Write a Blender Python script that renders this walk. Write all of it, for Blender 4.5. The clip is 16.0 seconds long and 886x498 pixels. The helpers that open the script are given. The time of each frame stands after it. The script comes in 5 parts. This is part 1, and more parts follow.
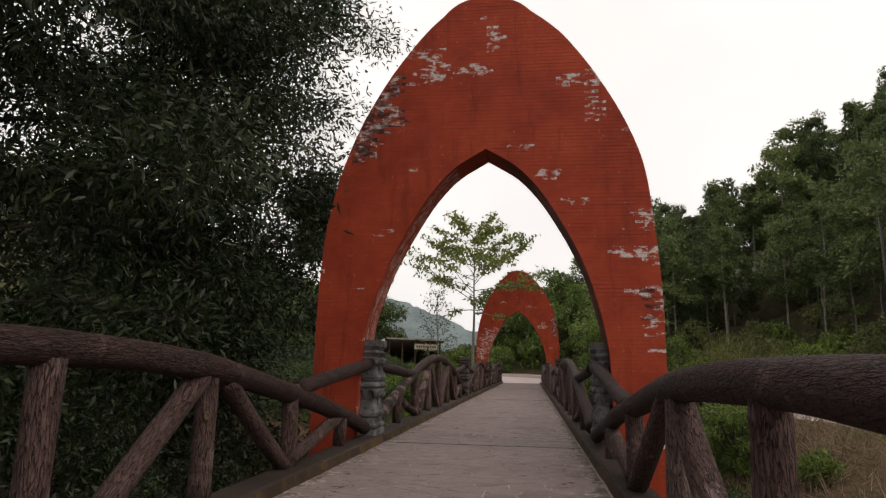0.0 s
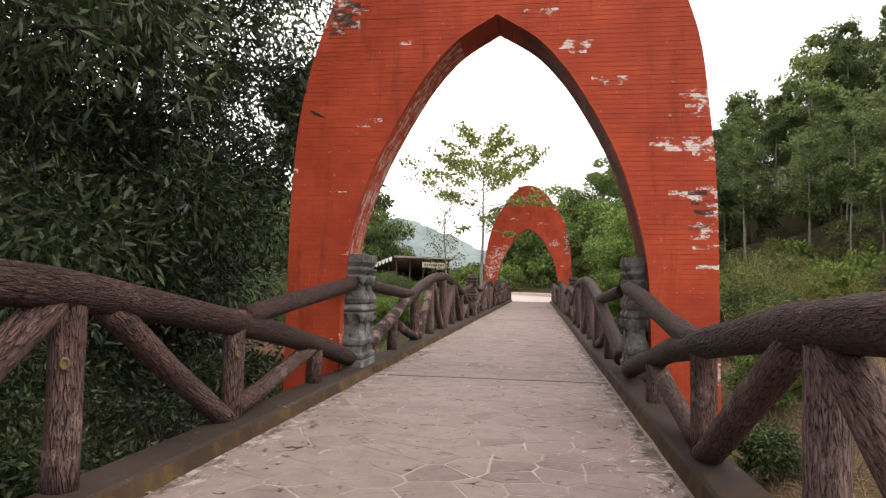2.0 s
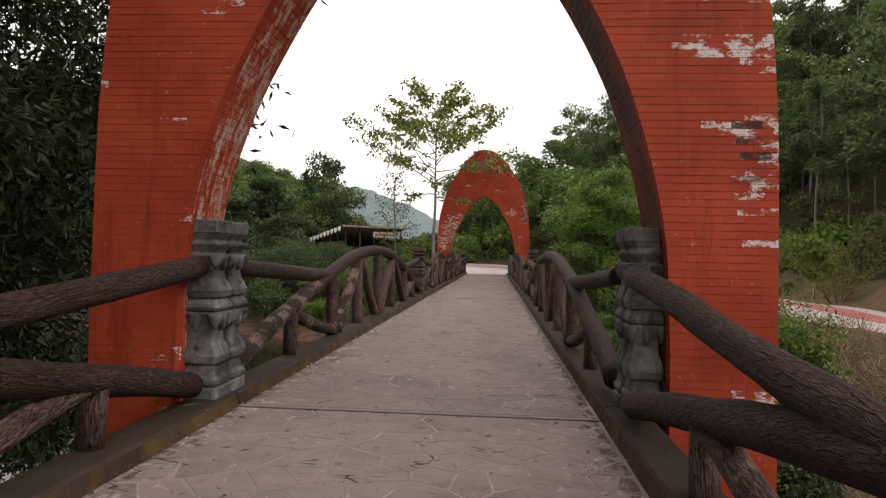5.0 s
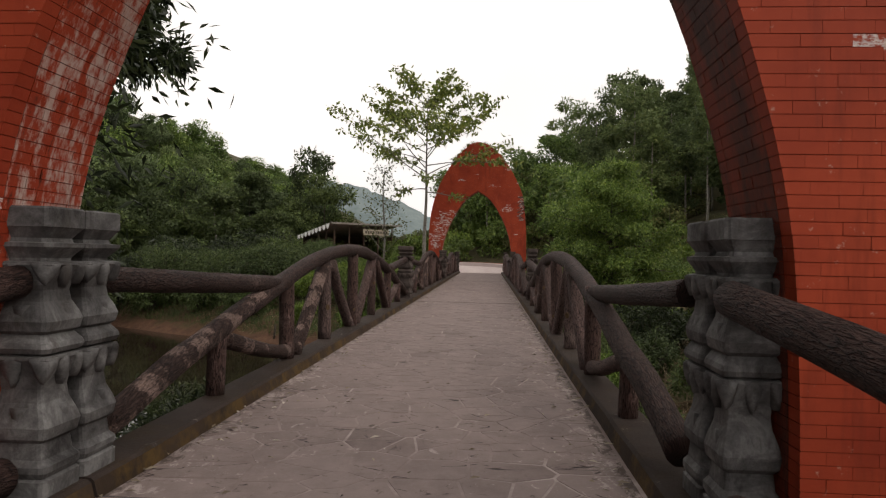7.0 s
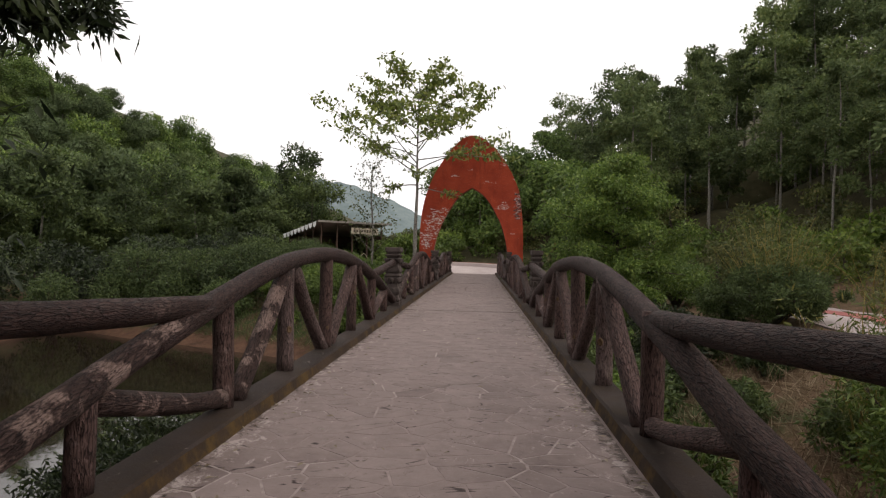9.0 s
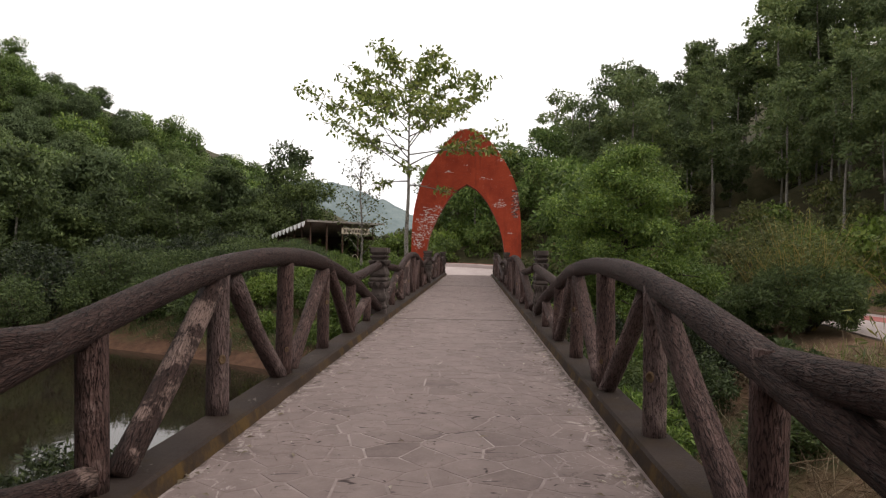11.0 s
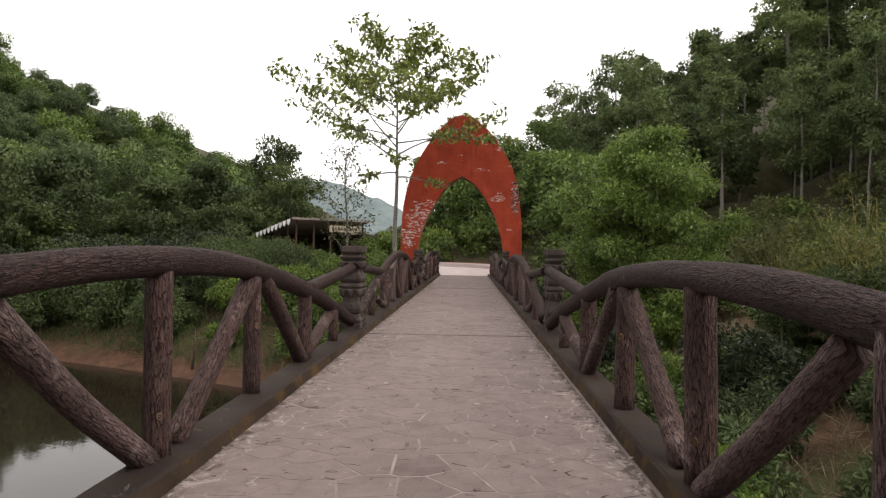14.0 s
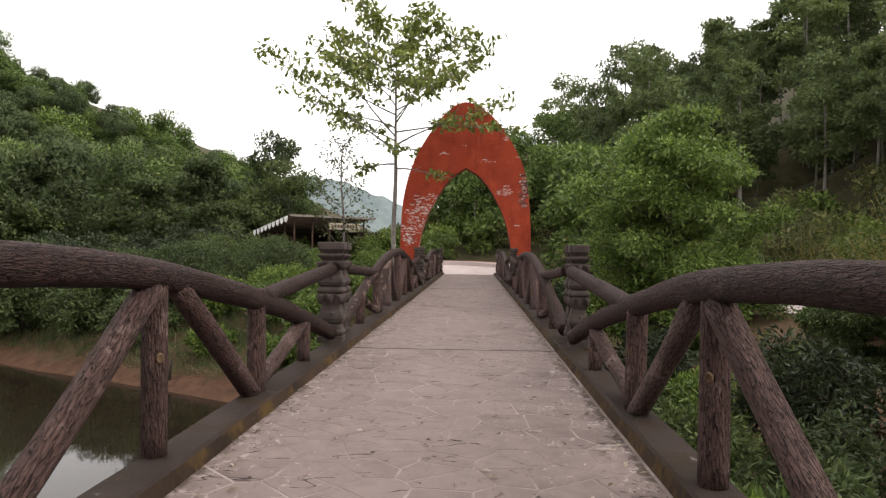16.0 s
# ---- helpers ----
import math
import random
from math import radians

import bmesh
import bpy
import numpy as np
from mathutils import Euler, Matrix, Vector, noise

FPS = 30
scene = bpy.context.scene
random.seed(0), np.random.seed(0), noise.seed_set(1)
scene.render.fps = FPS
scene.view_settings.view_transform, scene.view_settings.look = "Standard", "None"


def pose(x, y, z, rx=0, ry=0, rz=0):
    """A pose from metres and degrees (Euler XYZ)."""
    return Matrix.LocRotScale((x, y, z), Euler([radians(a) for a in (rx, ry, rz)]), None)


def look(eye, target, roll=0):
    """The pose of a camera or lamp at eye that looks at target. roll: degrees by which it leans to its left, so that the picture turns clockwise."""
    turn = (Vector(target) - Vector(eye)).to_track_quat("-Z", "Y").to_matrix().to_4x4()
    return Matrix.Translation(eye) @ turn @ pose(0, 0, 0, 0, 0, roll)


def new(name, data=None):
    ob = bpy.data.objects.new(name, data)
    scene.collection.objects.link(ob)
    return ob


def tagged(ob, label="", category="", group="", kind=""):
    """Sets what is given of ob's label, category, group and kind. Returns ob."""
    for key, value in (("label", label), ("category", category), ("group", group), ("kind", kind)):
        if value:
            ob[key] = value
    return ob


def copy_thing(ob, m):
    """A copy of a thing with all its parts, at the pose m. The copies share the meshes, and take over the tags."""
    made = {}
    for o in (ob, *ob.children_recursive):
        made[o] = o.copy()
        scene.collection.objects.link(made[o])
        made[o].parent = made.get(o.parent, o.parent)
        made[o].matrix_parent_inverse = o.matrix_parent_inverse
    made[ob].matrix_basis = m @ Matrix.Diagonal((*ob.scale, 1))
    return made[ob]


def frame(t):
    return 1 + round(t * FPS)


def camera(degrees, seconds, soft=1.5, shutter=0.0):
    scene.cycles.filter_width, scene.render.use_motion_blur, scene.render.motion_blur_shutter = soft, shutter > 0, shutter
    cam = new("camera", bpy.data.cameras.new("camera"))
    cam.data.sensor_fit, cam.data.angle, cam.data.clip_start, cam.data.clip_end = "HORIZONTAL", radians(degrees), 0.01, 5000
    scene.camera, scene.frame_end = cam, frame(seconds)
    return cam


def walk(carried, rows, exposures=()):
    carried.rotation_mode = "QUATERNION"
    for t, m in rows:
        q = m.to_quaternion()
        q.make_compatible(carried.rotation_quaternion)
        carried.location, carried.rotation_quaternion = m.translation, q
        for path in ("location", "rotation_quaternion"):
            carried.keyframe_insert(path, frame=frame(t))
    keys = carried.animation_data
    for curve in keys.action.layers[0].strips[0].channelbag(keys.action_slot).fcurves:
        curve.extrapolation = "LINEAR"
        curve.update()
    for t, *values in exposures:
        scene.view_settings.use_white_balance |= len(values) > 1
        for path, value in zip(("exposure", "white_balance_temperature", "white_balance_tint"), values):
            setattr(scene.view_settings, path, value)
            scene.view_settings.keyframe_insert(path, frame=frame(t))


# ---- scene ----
cam = camera(68.0, 16.0, 1.25)
METRES, EYE, TILT, LEAN, TURN = 19.6, 1.33, 6.9, 0.0, 5.2
PATH = [
    (0, (0.755, 3.821, 1.13), (0.493, 5.771, 1.485), 1.1),
    (0.5, (0.739, 4.162, 1.108), (0.462, 6.13, 1.328), 1.0),
    (1, (0.682, 4.667, 1.134), (0.401, 6.639, 1.306), 1.1),
    (1.5, (0.661, 5.127, 1.147), (0.373, 7.1, 1.296), 1.1),
    (2, (0.63, 5.679, 1.153), (0.34, 7.654, 1.264), 1.1),
    (2.5, (0.637, 6.166, 1.16), (0.377, 8.149, 1.213), 1.1),
    (3, (0.626, 6.734, 1.189), (0.4, 8.721, 1.215), 1.2),
    (3.5, (0.622, 7.19, 1.193), (0.46, 9.184, 1.219), 1.3),
    (4, (0.637, 7.746, 1.214), (0.477, 9.74, 1.237), 1.2),
    (4.5, (0.643, 8.209, 1.254), (0.48, 10.202, 1.276), 1.3),
    (6.8, (0.593, 10.452, 1.325), (0.463, 12.448, 1.346), 1.0),
    (7, (0.587, 10.653, 1.337), (0.448, 12.648, 1.352), 1.2),
    (7.5, (0.556, 11.116, 1.367), (0.416, 13.111, 1.382), 1.2),
    (8, (0.476, 11.629, 1.397), (0.333, 13.624, 1.409), 1.3),
    (8.5, (0.457, 12.132, 1.421), (0.323, 14.127, 1.432), 1.2),
    (9, (0.394, 12.697, 1.429), (0.283, 14.694, 1.44), 1.3),
    (11.5, (0.335, 15.045, 1.439), (0.242, 17.042, 1.452), 1.1),
    (12, (0.349, 15.538, 1.448), (0.254, 17.536, 1.459), 1.0),
    (12.5, (0.311, 15.976, 1.451), (0.212, 17.973, 1.46), 1.0),
    (13, (0.323, 16.47, 1.457), (0.221, 18.468, 1.466), 0.9),
    (13.5, (0.327, 16.908, 1.451), (0.218, 18.905, 1.46), 0.9),
    (14, (0.313, 17.385, 1.452), (0.234, 19.384, 1.461), 0.9),
    (14.5, (0.32, 17.859, 1.451), (0.237, 19.857, 1.459), 0.8),
    (15, (0.309, 18.39, 1.432), (0.226, 20.388, 1.438), 0.8),
    (15.5, (0.32, 18.854, 1.438), (0.24, 20.852, 1.441), 0.7),
    (16, (0.313, 19.373, 1.438), (0.219, 21.371, 1.441), 0.7),
]
STOPS = [(0, -0.68), (0.5, -0.1), (1.0, 0.4), (1.5, 0.58), (2.0, 0.55), (2.5, 0.42), (3.5, 0.14), (4.5, -0.1), (7, -0.54), (9, -0.39), (11.5, -0.24), (12.5, -0.19), (14, -0.04), (16, 0.15)]
walk(cam, [(t, look(eye, target, roll)) for t, eye, target, roll in PATH], [(t, stops, 6900 if t < 6 else 7000 if t < 8 else 6760, 13) for t, stops in STOPS])

# ---------------------------------------------------------------- world, sun, exposure
SUN_FROM = Vector((10.0, -3.0, 9.5))
SUN_EL = math.degrees(math.asin(SUN_FROM.normalized().z))
SUN_AZ = math.degrees(math.atan2(SUN_FROM.x, SUN_FROM.y))
world = bpy.data.worlds.new("overcast_sky")
scene.world = world
world.use_nodes = True
wt = world.node_tree
wt.nodes.clear()
w_out = wt.nodes.new("ShaderNodeOutputWorld")
w_bg = wt.nodes.new("ShaderNodeBackground")
w_sky = wt.nodes.new("ShaderNodeTexSky")
w_sky.sky_type, w_sky.sun_disc = "NISHITA", False
w_sky.sun_elevation, w_sky.sun_rotation = radians(SUN_EL), radians(SUN_AZ)
w_sky.dust_density, w_sky.air_density = 4.0, 1.0
w_hsv = wt.nodes.new("ShaderNodeHueSaturation")
w_hsv.inputs["Saturation"].default_value = 0.12
w_noise = wt.nodes.new("ShaderNodeTexNoise")
w_noise.inputs["Scale"].default_value, w_noise.inputs["Detail"].default_value = 2.2, 5.0
w_ramp = wt.nodes.new("ShaderNodeValToRGB")
w_ramp.color_ramp.elements[0].position, w_ramp.color_ramp.elements[0].color = 0.25, (15.5, 15.6, 15.9, 1)
w_ramp.color_ramp.elements[1].position, w_ramp.color_ramp.elements[1].color = 0.75, (19.5, 19.4, 19.3, 1)
w_mix = wt.nodes.new("ShaderNodeMix")
w_mix.data_type = "RGBA"
w_mix.inputs["Factor"].default_value = 0.7
wt.links.new(w_sky.outputs["Color"], w_hsv.inputs["Color"])
wt.links.new(w_noise.outputs["Fac"], w_ramp.inputs["Fac"])
wt.links.new(w_hsv.outputs["Color"], w_mix.inputs[6])
wt.links.new(w_ramp.outputs["Color"], w_mix.inputs[7])
wt.links.new(w_mix.outputs[2], w_bg.inputs["Color"])
wt.links.new(w_bg.outputs["Background"], w_out.inputs["Surface"])
w_bg.inputs["Strength"].default_value = 0.12

sun_data = bpy.data.lights.new("sun", "SUN")
sun_data.energy, sun_data.angle, sun_data.color = 1.5, radians(35), (1.0, 0.96, 0.9)
sun = new("sun", sun_data)
sun.matrix_basis = look(SUN_FROM, (0, 0, 0))

# ---------------------------------------------------------------- materials


class Nodes:
    """A small builder round one principled material."""

    def __init__(self, name, rough=0.8, metal=0.0):
        self.mat = bpy.data.materials.new(name)
        self.mat.use_nodes = True
        self.t = self.mat.node_tree
        self.p = self.t.nodes["Principled BSDF"]
        self.p.inputs["Roughness"].default_value = rough
        self.p.inputs["Metallic"].default_value = metal
        self.p.inputs["Specular IOR Level"].default_value = 0.5 if rough < 0.4 else 0.16
        self.coord = self.t.nodes.new("ShaderNodeTexCoord")
        self.geo = self.t.nodes.new("ShaderNodeNewGeometry")

    def link(self, a, b):
        self.t.links.new(a, b)

    def place(self, space="world", scale=(1, 1, 1)):
        m = self.t.nodes.new("ShaderNodeMapping")
        m.inputs["Scale"].default_value = scale
        src = {"world": self.geo.outputs["Position"], "object": self.coord.outputs["Object"], "uv": self.coord.outputs["UV"]}[space]
        self.link(src, m.inputs["Vector"])
        return m.outputs["Vector"]

    def noise(self, vec, scale, detail=4.0, rough=0.6, distort=0.0):
        n = self.t.nodes.new("ShaderNodeTexNoise")
        n.inputs["Scale"].default_value, n.inputs["Detail"].default_value = scale, detail
        n.inputs["Roughness"].default_value, n.inputs["Distortion"].default_value = rough, distort
        self.link(vec, n.inputs["Vector"])
        return n.outputs["Fac"]

    def cells(self, vec, scale, wobble):
        """Distance to the borders of irregular cells; wobble (a colour) bends them."""
        add = self.t.nodes.new("ShaderNodeVectorMath")
        add.operation = "ADD"
        self.link(vec, add.inputs[0])
        self.link(wobble, add.inputs[1])
        v = self.t.nodes.new("ShaderNodeTexVoronoi")
        v.feature = "DISTANCE_TO_EDGE"
        v.inputs["Scale"].default_value = scale
        self.link(add.outputs[0], v.inputs["Vector"])
        return v.outputs["Distance"]

    def ramp(self, fac, *stops):
        r = self.t.nodes.new("ShaderNodeValToRGB")
        e = r.color_ramp.elements
        while len(e) < len(stops):
            e.new(0.5)
        for k, (pos, col) in zip(e, stops):
            k.position = pos
            k.color = (*col, 1) if not isinstance(col, (int, float)) else (col, col, col, 1)
        self.link(fac, r.inputs["Fac"])
        return r.outputs["Color"]

    def mix(self, fac, a, b, mode="MIX"):
        m = self.t.nodes.new("ShaderNodeMix")
        m.data_type, m.blend_type = "RGBA", mode
        for v, s in ((fac, m.inputs["Factor"]), (a, m.inputs[6]), (b, m.inputs[7])):
            if isinstance(v, (int, float)):
                s.default_value = v
            elif isinstance(v, tuple):
                s.default_value = (*v, 1)
            else:
                self.link(v, s)
        return m.outputs[2]

    def math(self, op, a, b):
        m = self.t.nodes.new("ShaderNodeMath")
        m.operation = op
        for v, s in ((a, m.inputs[0]), (b, m.inputs[1])):
            if isinstance(v, (int, float)):
                s.default_value = v
            else:
                self.link(v, s)
        return m.outputs[0]

    def random(self):
        return self.t.nodes.new("ShaderNodeObjectInfo").outputs["Random"]

    def island(self):
        return self.geo.outputs["Random Per Island"]

    def done(self, color, bump=None, strength=0.3, dist=0.01, rough=None):
        if isinstance(color, tuple):
            self.p.inputs["Base Color"].default_value = (*color, 1)
        else:
            self.link(color, self.p.inputs["Base Color"])
        if bump is not None:
            b = self.t.nodes.new("ShaderNodeBump")
            b.inputs["Strength"].default_value, b.inputs["Distance"].default_value = strength, dist
            self.link(bump, b.inputs["Height"])
            self.link(b.outputs["Normal"], self.p.inputs["Normal"])
        if rough is not None:
            self.link(rough, self.p.inputs["Roughness"])
        return self.mat


def bark_material(name, dark, mid, pale, paleness=0.62, peel=0.6):
    n = Nodes(name, 0.68)
    cracks = n.noise(n.place("uv", (62, 11, 1)), 1.0, 2.5, 0.55, 1.3)
    flakes = n.noise(n.place("uv", (130, 40, 1)), 1.0, 3.0, 0.65, 0.6)
    broad = n.noise(n.place("uv", (9, 1.8, 1)), 1.0, 4.0, 0.65, 0.6)
    scales = n.ramp(n.cells(n.place("uv", (50, 9.5, 1)), 1.0, n.mix(1.0, cracks, (1.6, 1.6, 1.6), "MULTIPLY")), (0.0, 0.33), (0.10, 0.5), (0.34, 0.66))
    skin = n.mix(0.5, n.mix(0.3, cracks, flakes), scales)
    c = n.ramp(skin, (0.40, dark), (0.49, mid), (0.62, tuple(1.5 * v for v in mid)), (0.72, tuple(2.0 * v for v in mid)))
    worn = n.math("MULTIPLY", n.ramp(n.noise(n.place("world"), 2.6, 6.0, 0.72), (paleness, 0.0), (paleness + 0.06, 1.0)), peel)
    c = n.mix(n.math("MULTIPLY", worn, n.ramp(skin, (0.41, 0.15), (0.5, 1.0))), c, pale)
    c = n.mix(0.6, c, n.ramp(broad, (0.3, (0.32, 0.30, 0.30)), (0.7, (1.0, 0.97, 0.96))), "MULTIPLY")
    return n.done(c, n.mix(0.35, n.mix(0.6, n.ramp(cracks, (0.34, 0.0), (0.6, 1.0)), n.ramp(scales, (0.26, 0.0), (0.6, 1.0))), flakes), 1.0, 0.028)


def concrete_material(name, a, b, moss=None, scale=1.0):
    n = Nodes(name, 0.85)
    w = n.place("world")
    big = n.noise(w, 0.9 * scale, 5.0, 0.65)
    fine = n.noise(w, 38 * scale, 4.0, 0.7)
    c = n.ramp(big, (0.3, a), (0.7, b))
    c = n.mix(0.35, c, n.ramp(fine, (0.3, 0.45), (0.7, 1.0)), "MULTIPLY")
    if moss:
        c = n.mix(n.ramp(n.noise(w, 3.1, 6.0, 0.7), (0.48, 0.0), (0.62, 0.85)), c, moss)
    return n.done(c, fine, 0.5, 0.006)


def leaf_material(name, dark, light, yellow=None, rough=0.45, even=0.0, vary=0.75):
    n = Nodes(name, rough)
    n.p.inputs["Specular IOR Level"].default_value = 0.3
    c = n.ramp(n.island(), (0.0, dark), (0.75, light), (1.0, yellow or light))
    c = n.mix(even, c, tuple(0.45 * a + 0.55 * b for a, b in zip(dark, light)))
    c = n.mix(0.6, c, n.ramp(n.noise(n.place("world"), 0.45, 3.0), (0.35, 0.66), (0.65, 1.08)), "MULTIPLY")
    c = n.mix(vary, c, n.ramp(n.random(), (0.0, (0.52, 0.54, 0.56)), (0.55, (0.95, 0.95, 0.9)), (1.0, (1.15, 1.12, 0.85))), "MULTIPLY")
    mat = n.done(c)
    tr = n.t.nodes.new("ShaderNodeBsdfTranslucent")
    n.link(c, tr.inputs["Color"])
    mx = n.t.nodes.new("ShaderNodeMixShader")
    mx.inputs[0].default_value = 0.34
    n.link(n.p.outputs[0], mx.inputs[1])
    n.link(tr.outputs[0], mx.inputs[2])
    n.link(mx.outputs[0], n.t.nodes["Material Output"].inputs["Surface"])
    return mat


def brick_material(name, worn, shade_paint=False, streaked=False):
    n = Nodes(name, 0.6)
    w = n.place("world")
    each = n.island() if worn < 0 else n.random()
    blotch = n.noise(w, 1.3, 5.0, 0.65)
    c = n.ramp(blotch, (0.3, (0.25, 0.032, 0.014)), (0.7, (0.40, 0.061, 0.024)))
    c = n.mix(0.3, c, n.ramp(each, (0.0, 0.72), (1.0, 1.0)), "MULTIPLY")
    streak = n.noise(n.place("world", (5, 5, 0.7)), 1.0, 5.0, 0.7)
    c = n.mix(n.ramp(streak, (0.54, 0.0), (0.7, 0.55)), c, (0.13, 0.02, 0.01))
    grain = n.noise(w, 60, 3.0, 0.7)
    c = n.mix(n.ramp(n.noise(w, 14, 6.0, 0.75), (0.64, 0.0), (0.69, 0.55)), c, (0.5, 0.33, 0.27))
    # near-black blotches paint the shade of a side turned from the sun
    if shade_paint:
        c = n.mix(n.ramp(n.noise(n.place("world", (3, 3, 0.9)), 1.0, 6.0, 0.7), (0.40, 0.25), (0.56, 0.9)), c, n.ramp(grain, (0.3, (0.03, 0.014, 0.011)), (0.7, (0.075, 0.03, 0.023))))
    if streaked:
        # rain-washed lime on the bricks, its paleness also painted light on this side
        run = n.noise(n.place("world", (11, 11, 0.55)), 1.0, 5.0, 0.7, 0.3)
        run = n.mix(0.3, run, n.noise(n.place("world", (16, 16, 14)), 1.0, 4.0, 0.7))
        c = n.mix(n.ramp(run, (0.48, 0.0), (0.58, 0.8)), c, (0.5, 0.4, 0.36))
        c = n.mix(n.ramp(run, (0.36, 0.8), (0.42, 0.0)), c, (0.05, 0.02, 0.015))
    if abs(worn) > 0.5:
        flaked = n.noise(n.place("world", (7, 7, 13)), 1.0, 6.0, 0.75)
        c = n.mix(n.ramp(flaked, (0.495, 0.0), (0.56, 0.92)), c, n.ramp(grain, (0.3, (0.42, 0.36, 0.34)), (0.7, (0.74, 0.69, 0.66))))
    if abs(worn) > 1.5:
        c = n.mix(n.ramp(n.noise(n.place("world", (4, 4, 9)), 1.0, 6.0, 0.7), (0.42, 0.0), (0.55, 0.9)), c, (0.03, 0.016, 0.013))
    return n.done(c, grain, 0.35, 0.004)


M = {}
M["log"] = bark_material("cement_bark", (0.018, 0.0102, 0.0088), (0.116, 0.072, 0.064), (0.34, 0.245, 0.22), 0.58)
M["log_dark"] = bark_material("stained_cement_bark", (0.009, 0.005, 0.0042), (0.057, 0.033, 0.0285), (0.22, 0.15, 0.13), 0.62)
M["log_pale"] = bark_material("weathered_cement_bark", (0.04, 0.026, 0.024), (0.165, 0.116, 0.108), (0.36, 0.275, 0.25), 0.56)
M["log_peeled"] = bark_material("peeling_cement_bark", (0.012, 0.0068, 0.006), (0.062, 0.038, 0.033), (0.36, 0.255, 0.22), 0.52, 0.9)
M["tree_bark"] = bark_material("tree_bark", (0.02, 0.016, 0.013), (0.09, 0.075, 0.06), (0.22, 0.2, 0.17), 0.62)
M["pale_bark"] = bark_material("pale_tree_bark", (0.09, 0.08, 0.07), (0.27, 0.25, 0.22), (0.4, 0.38, 0.34), 0.55)
M["knot"] = concrete_material("knot_wood", (0.12, 0.078, 0.045), (0.19, 0.125, 0.075), None, 6)
n = Nodes("kerb_concrete", 0.82)
w = n.place("world")
c = n.ramp(n.noise(w, 1.1, 6.0, 0.7), (0.3, (0.018, 0.0122, 0.010)), (0.7, (0.045, 0.032, 0.027)))
c = n.mix(n.ramp(n.noise(w, 3.1, 6.0, 0.7), (0.5, 0.0), (0.64, 0.8)), c, (0.032, 0.02, 0.010))
c = n.mix(n.ramp(n.noise(n.place("world", (6, 3, 3)), 1.6, 7.0, 0.78, 0.6), (0.62, 0.0), (0.67, 0.6)), c, (0.2, 0.17, 0.155))
M["kerb"] = n.done(c, n.noise(w, 34, 5.0, 0.7), 0.6, 0.008)
M["kerb_moss"] = concrete_material("kerb_moss_face", (0.018, 0.012, 0.009), (0.06, 0.038, 0.024), (0.085, 0.05, 0.016))
n = Nodes("carved_stone", 0.7)
w = n.place("world")
c = n.ramp(n.noise(w, 5.0, 6.0, 0.7, 0.4), (0.32, (0.035, 0.033, 0.033)), (0.5, (0.105, 0.101, 0.101)), (0.72, (0.25, 0.245, 0.242)))
c = n.mix(0.4, c, n.ramp(n.noise(w, 55, 4.0, 0.7), (0.3, 0.4), (0.7, 1.0)), "MULTIPLY")
c = n.mix(n.ramp(n.noise(n.place("world", (9, 9, 2.5)), 1.0, 5.0, 0.7), (0.55, 0.0), (0.68, 0.7)), c, (0.05, 0.042, 0.038))
M["carved"] = n.done(c, n.noise(w, 40, 5.0, 0.7), 0.6, 0.006)
M["carved_brown"] = concrete_material("dark_brown_stone", (0.03, 0.023, 0.02), (0.105, 0.082, 0.074), None, 4)
n = Nodes("deck_mortar", 0.85)
w = n.place("world")
c = n.ramp(n.noise(w, 3.2, 6.0, 0.75, 0.5), (0.38, (0.22, 0.177, 0.163)), (0.58, (0.36, 0.305, 0.283)))
c = n.mix(n.ramp(n.noise(w, 0.8, 5.0, 0.7, 0.4), (0.45, 0.97), (0.62, 0.15)), c, n.ramp(n.noise(w, 5.0, 5.0, 0.7), (0.3, (0.165, 0.126, 0.117)), (0.7, (0.24, 0.188, 0.175))))
M["deck"] = n.done(c, n.noise(w, 45, 4.0, 0.7), 0.5, 0.005)
M["road"] = concrete_material("pale_road_concrete", (0.40, 0.33, 0.315), (0.50, 0.425, 0.405))
M["road_red"] = concrete_material("red_road_band", (0.36, 0.12, 0.11), (0.45, 0.17, 0.15))
M["joint"] = concrete_material("joint_filler", (0.06, 0.05, 0.048), (0.12, 0.10, 0.095), None, 8)
M["core"] = concrete_material("painted_mortar_core", (0.2, 0.028, 0.012), (0.3, 0.045, 0.018), None, 3)

M["brick"] = brick_material("painted_brick", 0.1)
M["brick_far"] = brick_material("painted_brickwork", -0.1)
M["brick_worn"] = brick_material("flaking_brick", 1.0)
M["brick_worn_far"] = brick_material("flaking_brickwork", -1.0)
M["brick_shaded"] = brick_material("shade_painted_brickwork", -0.1, True)
M["brick_streaked"] = brick_material("rain_streaked_lit_brickwork", -0.2, False, True)
M["brick_black"] = brick_material("blackened_brickwork", -2.0)



